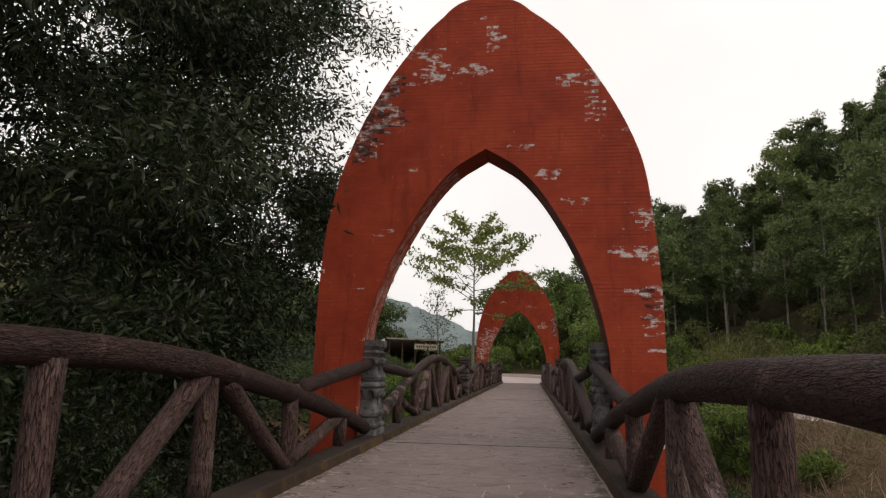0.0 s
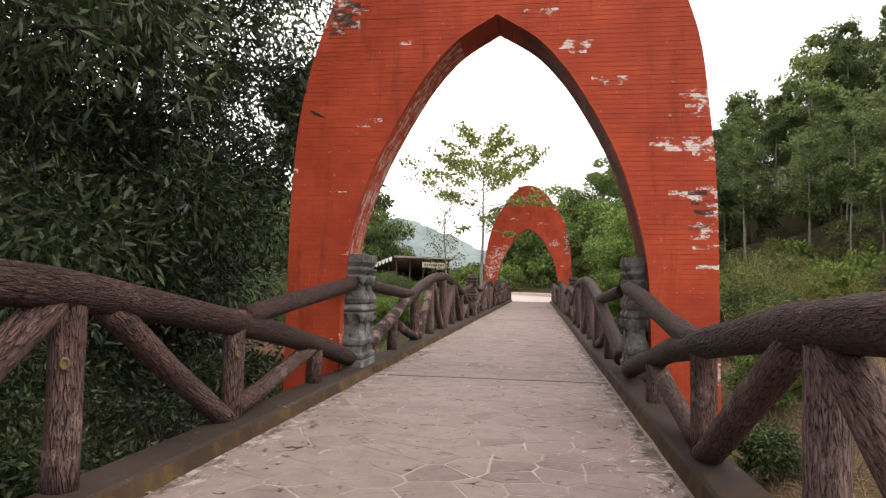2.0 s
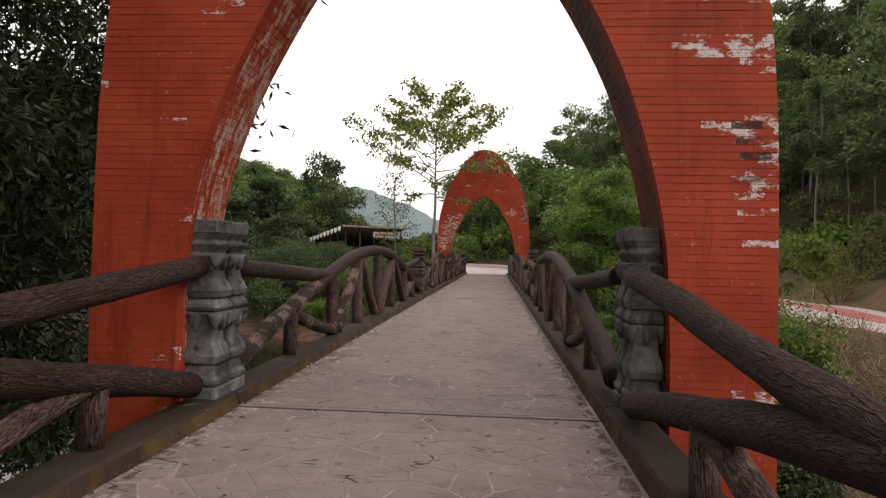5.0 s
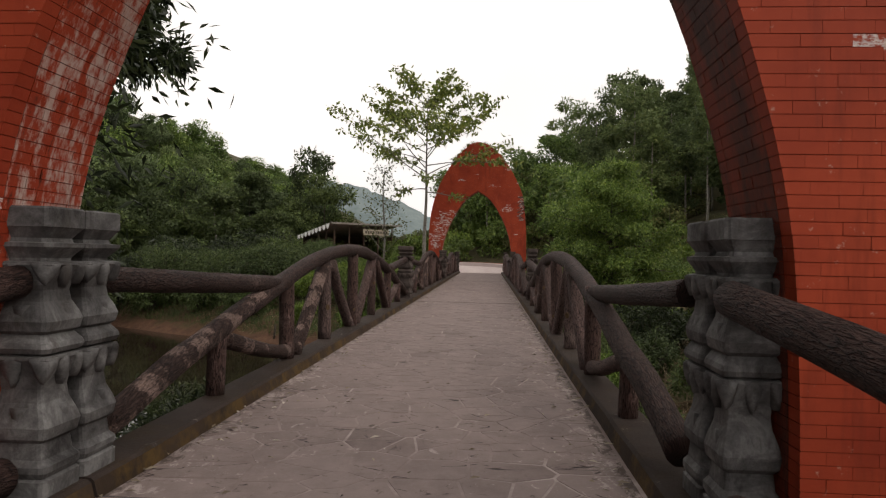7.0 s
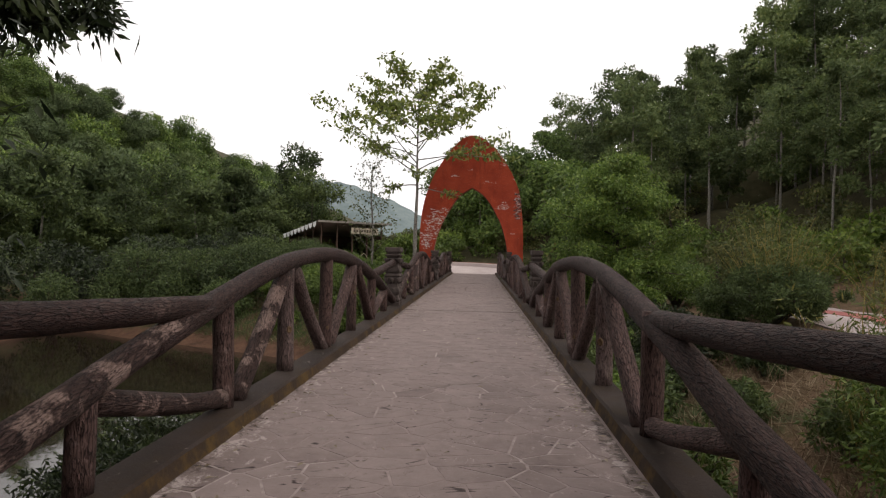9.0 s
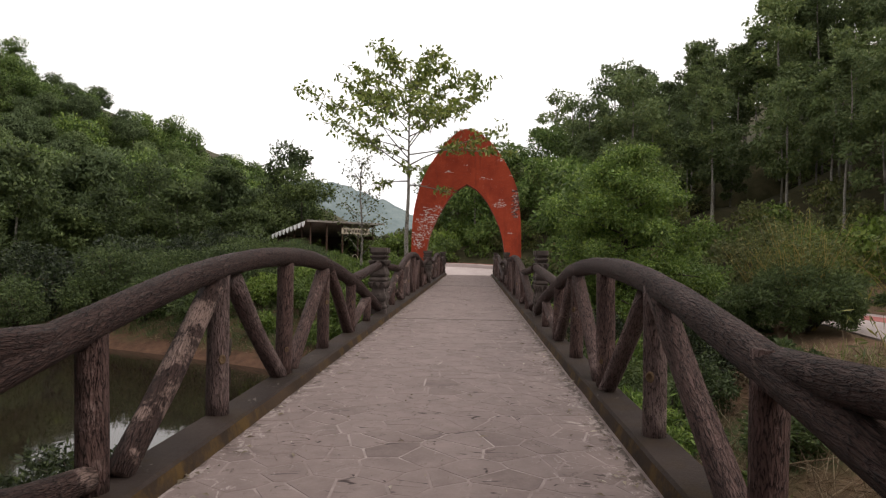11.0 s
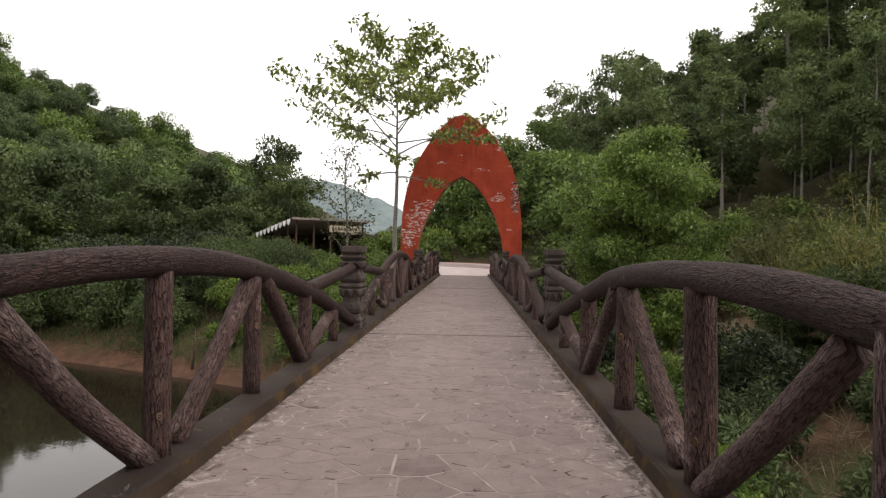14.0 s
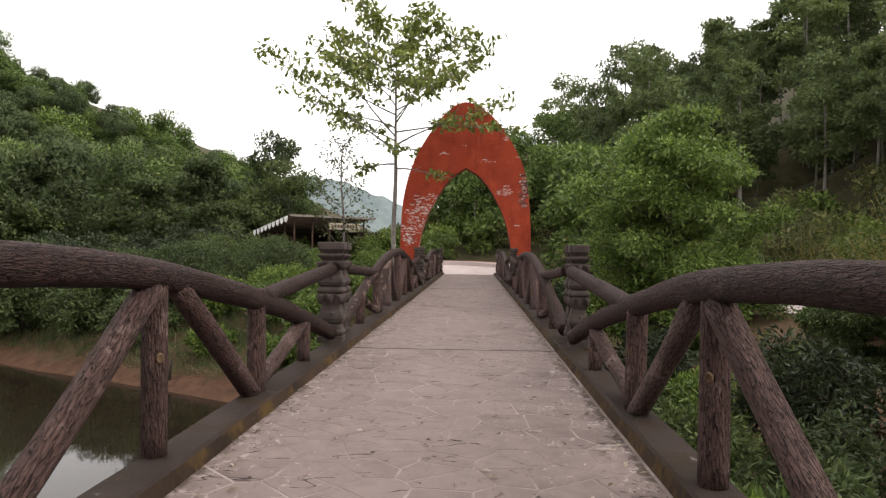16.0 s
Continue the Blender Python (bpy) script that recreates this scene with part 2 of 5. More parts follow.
def paving_material(name, joined_stones):
    n = Nodes(name, 0.74)
    w = n.place("world")
    each = n.island() if joined_stones else n.random()
    c = n.ramp(each, (0.0, (0.155, 0.117, 0.108)), (0.5, (0.204, 0.157, 0.146)), (1.0, (0.25, 0.197, 0.183)))
    c = n.mix(0.62, c, n.ramp(n.noise(w, 2.0, 6.0, 0.7, 0.3), (0.32, (0.5, 0.47, 0.47)), (0.68, 1.0)), "MULTIPLY")
    # trodden smooth, the stones all but lost
    c = n.mix(n.ramp(n.noise(w, 0.8, 5.0, 0.7, 0.4), (0.46, 0.85), (0.64, 0.1)), c, n.ramp(n.noise(w, 5.0, 5.0, 0.7), (0.3, (0.165, 0.126, 0.117)), (0.7, (0.24, 0.188, 0.175))))
    # pale scuffs, more of them towards the kerbs
    sep = n.t.nodes.new("ShaderNodeSeparateXYZ")
    n.link(n.geo.outputs["Position"], sep.inputs[0])
    across = n.math("ABSOLUTE", sep.outputs["X"], 0.0)
    edge = n.math("ADD", n.math("MULTIPLY", across, 0.05), n.math("MULTIPLY", n.math("MAXIMUM", n.math("SUBTRACT", across, 1.18), 0.0), 0.22))
    scuff = n.math("ADD", n.noise(n.place("world", (1.25, 0.8, 1)), 6.5, 8.0, 0.8, 0.9), edge)
    c = n.mix(n.ramp(scuff, (0.63, 0.0), (0.685, 0.7)), c, (0.39, 0.332, 0.308))
    # dirt and curled cracks
    c = n.mix(n.ramp(n.noise(n.place("world", (5, 9, 1)), 1.0, 7.0, 0.75, 1.0), (0.29, 0.8), (0.36, 0.0)), c, (0.085, 0.06, 0.054))
    gutter = n.math("ADD", n.noise(n.place("world", (9, 5, 1)), 1.0, 6.0, 0.75, 0.6), n.math("MULTIPLY", n.math("MAXIMUM", n.math("SUBTRACT", across, 1.3), 0.0), 1.0))
    c = n.mix(n.ramp(gutter, (0.60, 0.0), (0.68, 0.85)), c, (0.06, 0.044, 0.034))
    line = n.math("ABSOLUTE", n.math("SUBTRACT", n.noise(n.place("world", (1.6, 4.6, 1)), 1.0, 2.0, 0.5, 0.4), 0.5), 0.0)
    crack = n.math("MULTIPLY", n.ramp(line, (0.005, 1.0), (0.011, 0.0)), n.ramp(n.noise(w, 3.4, 2.0, 0.6), (0.55, 0.0), (0.59, 1.0)))
    c = n.mix(crack, c, (0.035, 0.024, 0.021))
    grain = n.noise(w, 45, 4.0, 0.7)
    return n.done(c, n.mix(crack, n.mix(0.5, grain, scuff), (0.0, 0.0, 0.0)), 0.5, 0.006, n.ramp(grain, (0.3, 0.62), (0.7, 0.86)))


M["stone"] = paving_material("paving_stone", False)
M["stones"] = paving_material("paving_stones", True)

n = Nodes("soil_and_grass", 0.95)
w = n.place("world")
soil = n.ramp(n.noise(w, 1.6, 6.0, 0.7), (0.3, (0.08, 0.046, 0.028)), (0.7, (0.19, 0.118, 0.073)))
straw = n.ramp(n.noise(n.place("world", (3, 9, 3)), 2.2, 6.0, 0.75), (0.3, (0.06, 0.038, 0.022)), (0.7, (0.17, 0.115, 0.068)))
green = n.ramp(n.noise(w, 3.0, 6.0, 0.7), (0.3, (0.025, 0.042, 0.014)), (0.7, (0.07, 0.10, 0.035)))
c = n.mix(n.ramp(n.noise(w, 0.33, 4.0, 0.6), (0.42, 0.0), (0.55, 1.0)), soil, straw)
c = n.mix(n.ramp(n.noise(w, 0.21, 5.0, 0.65), (0.55, 0.0), (0.65, 0.95)), c, green)
sep = n.t.nodes.new("ShaderNodeSeparateXYZ")
n.link(n.geo.outputs["Position"], sep.inputs[0])
floor = n.ramp(n.noise(w, 1.1, 6.0, 0.7), (0.3, (0.03, 0.03, 0.014)), (0.7, (0.075, 0.062, 0.032)))
c = n.mix(n.ramp(n.math("MULTIPLY", n.math("SUBTRACT", sep.outputs["X"], 12.0), 0.1), (0.36, 0.0), (0.56, 1.0)), c, floor)
bank = n.ramp(n.noise(w, 1.4, 6.0, 0.72), (0.34, (0.06, 0.034, 0.021)), (0.46, (0.10, 0.062, 0.036)), (0.54, (0.04, 0.05, 0.018)))
c = n.mix(n.ramp(n.math("MULTIPLY", sep.outputs["X"], -0.5), (0.4, 0.0), (0.9, 1.0)), c, bank)
scrub = n.ramp(n.noise(w, 1.0, 6.0, 0.7), (0.35, (0.03, 0.032, 0.014)), (0.65, (0.07, 0.058, 0.03)))
c = n.mix(n.ramp(n.math("MULTIPLY", n.math("SUBTRACT", sep.outputs["Y"], 60.0), 0.1), (0.36, 0.0), (0.46, 1.0)), c, scrub)
wet = n.math("ADD", sep.outputs["Z"], n.math("MULTIPLY", n.noise(w, 0.7, 5.0, 0.7), 0.9))
mud = n.ramp(n.noise(w, 2.3, 6.0, 0.7), (0.3, (0.05, 0.026, 0.016)), (0.7, (0.12, 0.064, 0.04)))
c = n.mix(n.ramp(n.math("ADD", n.math("MULTIPLY", wet, 0.5), 1.35), (0.40, 1.0), (0.62, 0.0)), c, mud)
M["ground"] = n.done(c, n.noise(w, 9, 6.0, 0.7), 0.8, 0.06)

n = Nodes("pond_water", 0.04)
n.p.inputs["IOR"].default_value = 1.36
M["water"] = n.done((0.016, 0.011, 0.0075), n.noise(n.place("world"), 3.0, 2.0), 0.06, 0.02)

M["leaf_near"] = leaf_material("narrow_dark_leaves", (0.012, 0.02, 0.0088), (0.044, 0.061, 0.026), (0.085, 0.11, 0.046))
M["leaf_young"] = leaf_material("pale_young_leaves", (0.09, 0.125, 0.03), (0.20, 0.245, 0.06), (0.29, 0.31, 0.09))
M["leaf_bush"] = leaf_material("bush_leaves", (0.06, 0.10, 0.02), (0.155, 0.225, 0.05), (0.22, 0.275, 0.075))
M["leaf_forest"] = leaf_material("forest_leaves", (0.062, 0.095, 0.042), (0.17, 0.222, 0.088), (0.26, 0.285, 0.11), 0.6, 0.45)
M["leaf_bank"] = leaf_material("bank_leaves", (0.036, 0.056, 0.021), (0.112, 0.155, 0.054), (0.18, 0.22, 0.07), 0.6, 0.35)
M["leaf_round"] = leaf_material("broad_bright_leaves", (0.06, 0.105, 0.028), (0.165, 0.25, 0.062), (0.25, 0.32, 0.09))
M["leaf_hill"] = leaf_material("hill_leaves", (0.06, 0.092, 0.042), (0.17, 0.23, 0.092), (0.25, 0.29, 0.11), 0.6, 0.55)
M["leaf_scrub"] = leaf_material("scrub_leaves", (0.065, 0.082, 0.032), (0.16, 0.178, 0.065), (0.25, 0.21, 0.095), 0.7, 0.3)
M["bamboo"] = leaf_material("bamboo_leaves", (0.07, 0.1, 0.028), (0.18, 0.205, 0.058), (0.33, 0.28, 0.08))
M["cane"] = leaf_material("yellow_cane", (0.22, 0.18, 0.055), (0.36, 0.28, 0.085), None, 0.5, 0.0, 0.0)
M["straw"] = leaf_material("dry_straw", (0.10, 0.068, 0.04), (0.24, 0.175, 0.11), (0.46, 0.37, 0.26), 0.8, 0.0, 0.0)
M["litter"] = leaf_material("fallen_leaves", (0.10, 0.07, 0.04), (0.30, 0.25, 0.18), (0.55, 0.5, 0.42), 0.7, 0.0, 0.0)
# aerial haze is painted into the hills' pale blue-grey base colour
n = Nodes("distant_hill_haze", 1.0)
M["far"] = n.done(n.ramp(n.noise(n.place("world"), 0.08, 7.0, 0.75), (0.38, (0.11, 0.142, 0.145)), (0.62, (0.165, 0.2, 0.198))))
M["shed_roof"] = concrete_material("fibre_cement_sheet", (0.16, 0.14, 0.12), (0.27, 0.25, 0.22))
M["shed_white"] = concrete_material("white_scallop", (0.8, 0.8, 0.79), (0.86, 0.86, 0.85))
M["shed_wood"] = concrete_material("dark_timber", (0.045, 0.03, 0.022), (0.10, 0.062, 0.045), None, 3)
M["sign_board"] = concrete_material("sign_board", (0.30, 0.26, 0.2), (0.4, 0.35, 0.27), None, 4)
M["sign_text"] = concrete_material("sign_paint", (0.06, 0.05, 0.04), (0.1, 0.08, 0.06), None, 4)

# ---------------------------------------------------------------- mesh helpers


def mesh_of(name, verts, faces, mats, smooth=False, uvs=None, slots=None):
    me = bpy.data.meshes.new(name)
    me.from_pydata([tuple(v) for v in verts], [], [tuple(f) for f in faces])
    for m in mats if isinstance(mats, (list, tuple)) else [mats]:
        me.materials.append(m)
    if slots is not None:
        me.polygons.foreach_set("material_index", slots)
    if smooth:
        me.polygons.foreach_set("use_smooth", [True] * len(me.polygons))
    if uvs is not None:
        layer = me.uv_layers.new(name="UVMap")
        loops = np.empty(len(me.loops), dtype=np.int32)
        me.loops.foreach_get("vertex_index", loops)
        layer.data.foreach_set("uv", np.asarray(uvs, dtype=np.float32)[loops].ravel())
    me.update()
    return me


def part(name, me, parent, label=""):
    ob = new(name, me)
    ob.parent = parent
    if label:
        ob["label"] = label
    return ob


def empty(name, x, y, z, rz=0.0):
    ob = new(name)
    ob.empty_display_size = 0.2
    ob.matrix_basis = pose(x, y, z, 0, 0, rz)
    return ob


def box_arrays(x0, y0, z0, x1, y1, z1):
    v = [(x, y, z) for z in (z0, z1) for y in (y0, y1) for x in (x0, x1)]
    return v, [(0, 2, 3, 1), (4, 5, 7, 6), (0, 1, 5, 4), (2, 6, 7, 3), (0, 4, 6, 2), (1, 3, 7, 5)]


def bevel_box(name, x0, y0, z0, x1, y1, z1, mat, r=0.01):
    bm = bmesh.new()
    v, f = box_arrays(x0, y0, z0, x1, y1, z1)
    bv = [bm.verts.new(p) for p in v]
    for q in f:
        bm.faces.new([bv[i] for i in q])
    bmesh.ops.bevel(bm, geom=bm.edges[:], offset=r, segments=2, affect="EDGES", profile=0.6)
    me = bpy.data.meshes.new(name)
    bm.to_mesh(me)
    bm.free()
    me.materials.append(mat)
    return me


def tube(name, pts, radii, mat, seg=14, rough=0.06, seed=0.0, step=0.16):
    """A log along a line: ridged skin, closed ends, its UVs in metres."""
    pts = [Vector(p) for p in pts]
    run = [0.0]
    for a, b in zip(pts, pts[1:]):
        run.append(run[-1] + (b - a).length)
    count = max(2, int(run[-1] / step) + 1)
    verts, uvs, faces = [], [], []
    for i in range(count):
        s = run[-1] * i / (count - 1)
        k = 0
        while k < len(pts) - 2 and run[k + 1] < s:
            k += 1
        f = (s - run[k]) / max(1e-6, run[k + 1] - run[k])
        a, b = pts[max(k - 1, 0)], pts[min(k + 2, len(pts) - 1)]
        p0, p1 = pts[k], pts[k + 1]
        m0, m1 = (p1 - a) * 0.5 if k else p1 - p0, (b - p0) * 0.5 if k + 2 < len(pts) else p1 - p0
        h = (2 * f**3 - 3 * f**2 + 1, f**3 - 2 * f**2 + f, -2 * f**3 + 3 * f**2, f**3 - f**2)
        c = p0 * h[0] + m0 * h[1] + p1 * h[2] + m1 * h[3]
        d = (p0 * (6 * f * f - 6 * f) + m0 * (3 * f * f - 4 * f + 1) + p1 * (6 * f - 6 * f * f) + m1 * (3 * f * f - 2 * f)).normalized()
        side = d.cross(Vector((1, 0, 0)) if abs(d.x) < 0.9 else Vector((0, 1, 0))).normalized()
        up = side.cross(d)
        r = radii[k] + (radii[k + 1] - radii[k]) * f
        for j in range(seg + 1):
            ang = 2 * math.pi * j / seg
            o = side * math.cos(ang) + up * math.sin(ang)
            w = noise.noise(Vector((math.cos(ang) * 2.2 + seed, math.sin(ang) * 2.2, s * 1.6))) + 0.5 * noise.noise(Vector((math.cos(ang) * 6 + seed, math.sin(ang) * 6, s * 2.5)))
            verts.append(c + o * r * (1 + rough * w))
            uvs.append((j / seg * 2 * math.pi * r + seed, s))
    ring = seg + 1
    for i in range(count - 1):
        for j in range(seg):
            a = i * ring + j
            faces.append((a, a + 1, a + ring + 1, a + ring))
    faces.append(tuple(range(seg - 1, -1, -1)))
    faces.append(tuple((count - 1) * ring + j for j in range(seg)))
    return mesh_of(name, verts, faces, mat, True, uvs)


def leaf_arrays(rng, centres, length, width, droop=0.3, out=None):
    """Pointed folded leaves at the centres: four points and two triangles each."""
    k = len(centres)
    d = rng.normal(size=(k, 3))
    if out is not None:
        d = d * 0.75 + out
    d[:, 2] -= droop
    d /= np.linalg.norm(d, axis=1)[:, None] + 1e-9
    side = np.cross(d, rng.normal(size=(k, 3)))
    side /= np.linalg.norm(side, axis=1)[:, None] + 1e-9
    nrm = np.cross(d, side)
    ln = length * rng.uniform(0.6, 1.25, (k, 1))
    wd = width * rng.uniform(0.7, 1.2, (k, 1))
    mid = centres + d * ln * 0.42
    v = np.stack([centres, mid + side * wd * 0.5 + nrm * wd * 0.2, centres + d * ln, mid - side * wd * 0.5 + nrm * wd * 0.2], axis=1).reshape(-1, 3)
    b = np.arange(k)[:, None] * 4
    f = np.concatenate([b + [0, 1, 2], b + [0, 2, 3]], axis=1).reshape(-1, 3)
    return v, f


def leaf_mesh(name, rng, clumps, per, length, width, mat, droop=0.3, shell=0.55, rounded=False):
    """Leaves round each clump (centre, radii); denser towards the clump's skin."""
    cs, outs = [], []
    for c, r in clumps:
        d = rng.normal(size=(per, 3))
        d /= np.linalg.norm(d, axis=1)[:, None]
        rad = rng.uniform(shell, 1.0, (per, 1)) ** 0.8 * (1 + 0.25 * np.clip(rng.normal(size=(per, 1)), -2, 1.1))
        cs.append(np.array(c) + d * rad * np.array(r))
        outs.append(d)
    outs = np.concatenate(outs)
    v, f = leaf_arrays(rng, np.concatenate(cs), length, width, droop, outs * 0.9)
    if rounded:
        g = f.reshape(-1, 2, 3)
        face = np.cross(v[f[:, 1]] - v[f[:, 0]], v[f[:, 2]] - v[f[:, 0]]).reshape(-1, 2, 3).sum(axis=1)
        turn = (face * outs).sum(axis=1) < 0
        g[turn] = g[turn][:, :, ::-1]
        f = g.reshape(-1, 3)
    me = bpy.data.meshes.new(name)
    me.vertices.add(len(v))
    me.vertices.foreach_set("co", v.astype(np.float32).ravel())
    me.loops.add(f.size)
    me.loops.foreach_set("vertex_index", f.astype(np.int32).ravel())
    me.polygons.add(len(f))
    me.polygons.foreach_set("loop_start", np.arange(0, f.size, 3, dtype=np.int32))
    me.update(calc_edges=True)
    me.materials.append(mat)
    if rounded:
        nrm = outs + np.array([0, 0, 0.25]) + rng.normal(size=outs.shape) * 0.3
        nrm /= np.linalg.norm(nrm, axis=1)[:, None]
        me.polygons.foreach_set("use_smooth", [True] * len(f))
        me.normals_split_custom_set_from_vertices(np.repeat(nrm, 4, axis=0).tolist())
    return me


def leaf_from(name, v, f, mat):
    me = bpy.data.meshes.new(name)
    me.vertices.add(len(v))
    me.vertices.foreach_set("co", np.asarray(v, dtype=np.float32).ravel())
    me.loops.add(f.size)
    me.loops.foreach_set("vertex_index", f.astype(np.int32).ravel())
    me.polygons.add(len(f))
    me.polygons.foreach_set("loop_start", np.arange(0, f.size, 3, dtype=np.int32))
    me.update(calc_edges=True)
    me.materials.append(mat)
    return me

# ---------------------------------------------------------------- ground, pond, road


SPAN, JOINT = 14.9, 14.0          # bridge joints at JOINT + k * SPAN
BRIDGE_END = JOINT + 3 * SPAN


def smooth01(a):
    a = np.clip(a, 0, 1)
    return a * a * (3 - 2 * a)


def ground_h(x, y):
    x, y = np.asarray(x, float), np.asarray(y, float)
    wob = 0.5 * np.sin(x * 0.9 + 1.3 * np.sin(y * 0.5)) + 0.5 * np.sin(y * 0.8 + np.sin(x * 0.7))
    left = -0.6 + 0.0 * x
    right = np.clip(-1.9 + (x - 2.0) * 0.24, -1.9, -0.32)
    g = np.where(x < 0, left, right)
    g = np.where((x > -3) & (x < 2.2), -1.9, g)
    ahead = smooth01((y - 50) / 8.0) * smooth01((22 - np.abs(x)) / 4.0)
    g = g * (1 - ahead) + (-0.06 + 0.125 * np.clip(y - 59.5, 0, 8) * smooth01((x + 11) / 4.0)) * ahead
    behind = smooth01((2 - y) / 6.0)
    g = g * (1 - behind) + (-0.1) * behind
    g = g + 0.08 * wob * (1 - ahead)
    # pond
    s = np.minimum(np.minimum(33.1 - 0.5 * x - y, y - 11.0), np.minimum(2.6 - x, x + 19.0))
    g = np.minimum(g, -2.6 - np.clip(s, -20, 2.5) * 0.42 + 0.06 * wob)
    # far hill on the pond's side
    g = g + np.clip(0.46 * (-x - 8) - 10.5, 0, 70) * smooth01((y - 62) / 115.0)
    # scrubby slope behind the far lane
    g = g + np.clip((y - 66.5) * 0.42, 0, 9) * smooth01((x + 5.5) / 4.0) * smooth01((11 - x) / 5.0)
    # hill on the road's side, wrapping round behind the far end
    xr = np.where(y < 50, 15.2, 15.2 - (y - 50) * 0.75)
    xr = np.maximum(xr, -3.0)
    rs = np.clip(x - xr, 0, 70) * smooth01((y + 60) / 30.0)
    g = g + np.where(y > 66, smooth01((y - 66) / 6.0), np.where(x > 13, 1.0, 0.0)) * np.clip(0.22 * rs + 0.0062 * rs * rs, 0, 30)
    bank = smooth01((x - 14.0) / 1.6) * (y < 52)
    return g + 0.7 * bank


def axis_steps(lo, hi, fine, far, k=16):
    inner = np.arange(lo, hi + 1e-6, fine)
    out = [hi + (far - hi) * (i / k) ** 2.4 for i in range(1, k + 1)]
    return np.concatenate([[lo - (o - hi) for o in reversed(out)], inner, out])


gx, gy = axis_steps(-45.0, 50.0, 0.85, 900.0, 26), axis_steps(-12.0, 110.0, 0.85, 1100.0, 26)
GX, GY = np.meshgrid(gx, gy)
GZ = ground_h(GX, GY)
gv = np.stack([GX, GY, GZ], axis=-1).reshape(-1, 3)
nx = len(gx)
gf = [(j * nx + i, j * nx + i + 1, (j + 1) * nx + i + 1, (j + 1) * nx + i) for j in range(len(gy) - 1) for i in range(nx - 1)]
ground = tagged(new("ground", mesh_of("ground", gv, gf, M["ground"], True)), "reddish soil with dry straw and patches of green weeds", "ground", kind="structure")

wv, wf = box_arrays(-24, 8, -2.64, 3.2, 46, -2.6)
tagged(new("water", mesh_of("water", wv, wf, M["water"])), "still brown pond water mirroring the sky", "water", kind="structure")

ROAD = [(-17, 60.0), (-11, 62.6), (-5.5, 64.6), (0, 64.8), (4.8, 62.6), (8.3, 58.4), (10.4, 52.6), (11.2, 44.0), (11.4, 32.0), (11.2, 20.0), (11.0, 6.0), (11.0, -14.0)]


def ribbon(points, off0, off1, lift, up):
    fine = []
    for i in range(len(points) - 1):
        p = [np.array(points[max(0, min(len(points) - 1, i + k))], float) for k in (-1, 0, 1, 2)]
        for t in np.linspace(0, 1, 12, endpoint=False):
            fine.append(0.5 * (2 * p[1] + (p[2] - p[0]) * t + (2 * p[0] - 5 * p[1] + 4 * p[2] - p[3]) * t**2 + (3 * p[1] - p[0] - 3 * p[2] + p[3]) * t**3))
    fine = np.array(fine)
    d = np.gradient(fine, axis=0)
    d /= np.linalg.norm(d, axis=1)[:, None]
    nrm = np.stack([-d[:, 1], d[:, 0]], axis=1)
    verts, faces = [], []
    for c, q, dd in zip(fine, nrm, d):
        z = max(float(ground_h(c[0], c[1])), -0.4) + lift
        for off, zz in ((off0, z - 0.3), (off0, z + up), (off1, z + up), (off1, z - 0.3)):
            verts.append((c[0] + q[0] * off, c[1] + q[1] * off, zz))
    for i in range(len(fine) - 1):
        for j in range(3):
            a = i * 4 + j
            faces.append((a, a + 4, a + 5, a + 1))
    return verts, faces


rv, rf = ribbon(ROAD, -1.9, 2.1, 0.07, 0.0)
tagged(new("road", mesh_of("road", rv, rf, M["road"], False)), "pale concrete lane curving round beside the hill", "road", kind="structure")
rv, rf = ribbon(ROAD, 0.1, 1.25, 0.085, 0.0)
tagged(new("road_band", mesh_of("road_band", rv, rf, M["road_red"], False)), "faded red band painted along the lane", "road", kind="structure")

# distant hills
rng = np.random.default_rng(5)
hv, hf = [], []
cols = 260
for i in range(cols + 1):
    x = -420 + 640 * i / cols
    top = 42 * math.exp(-((x + 100) / 70.0) ** 2) + 30 * math.exp(-((x + 230) / 90.0) ** 2) + 14 * math.exp(-((x - 20) / 70.0) ** 2) + 2.6 * noise.noise(Vector((x * 0.06, 0, 0))) + 2.4 * noise.noise(Vector((x * 0.12, 3, 0))) + 1.5 * noise.noise(Vector((x * 0.5, 7, 0)))
    hv += [(x, 360, -2), (x, 400, top * 0.6), (x, 430, top), (x, 520, -2)]
for i in range(cols):
    for j in range(3):
        a = i * 4 + j
        hf.append((a, a + 4, a + 5, a + 1))
tagged(new("backdrop", mesh_of("backdrop", hv, hf, M["far"], True)), "wooded hills far off, haze put into their blue-green colour", "hills", kind="structure")

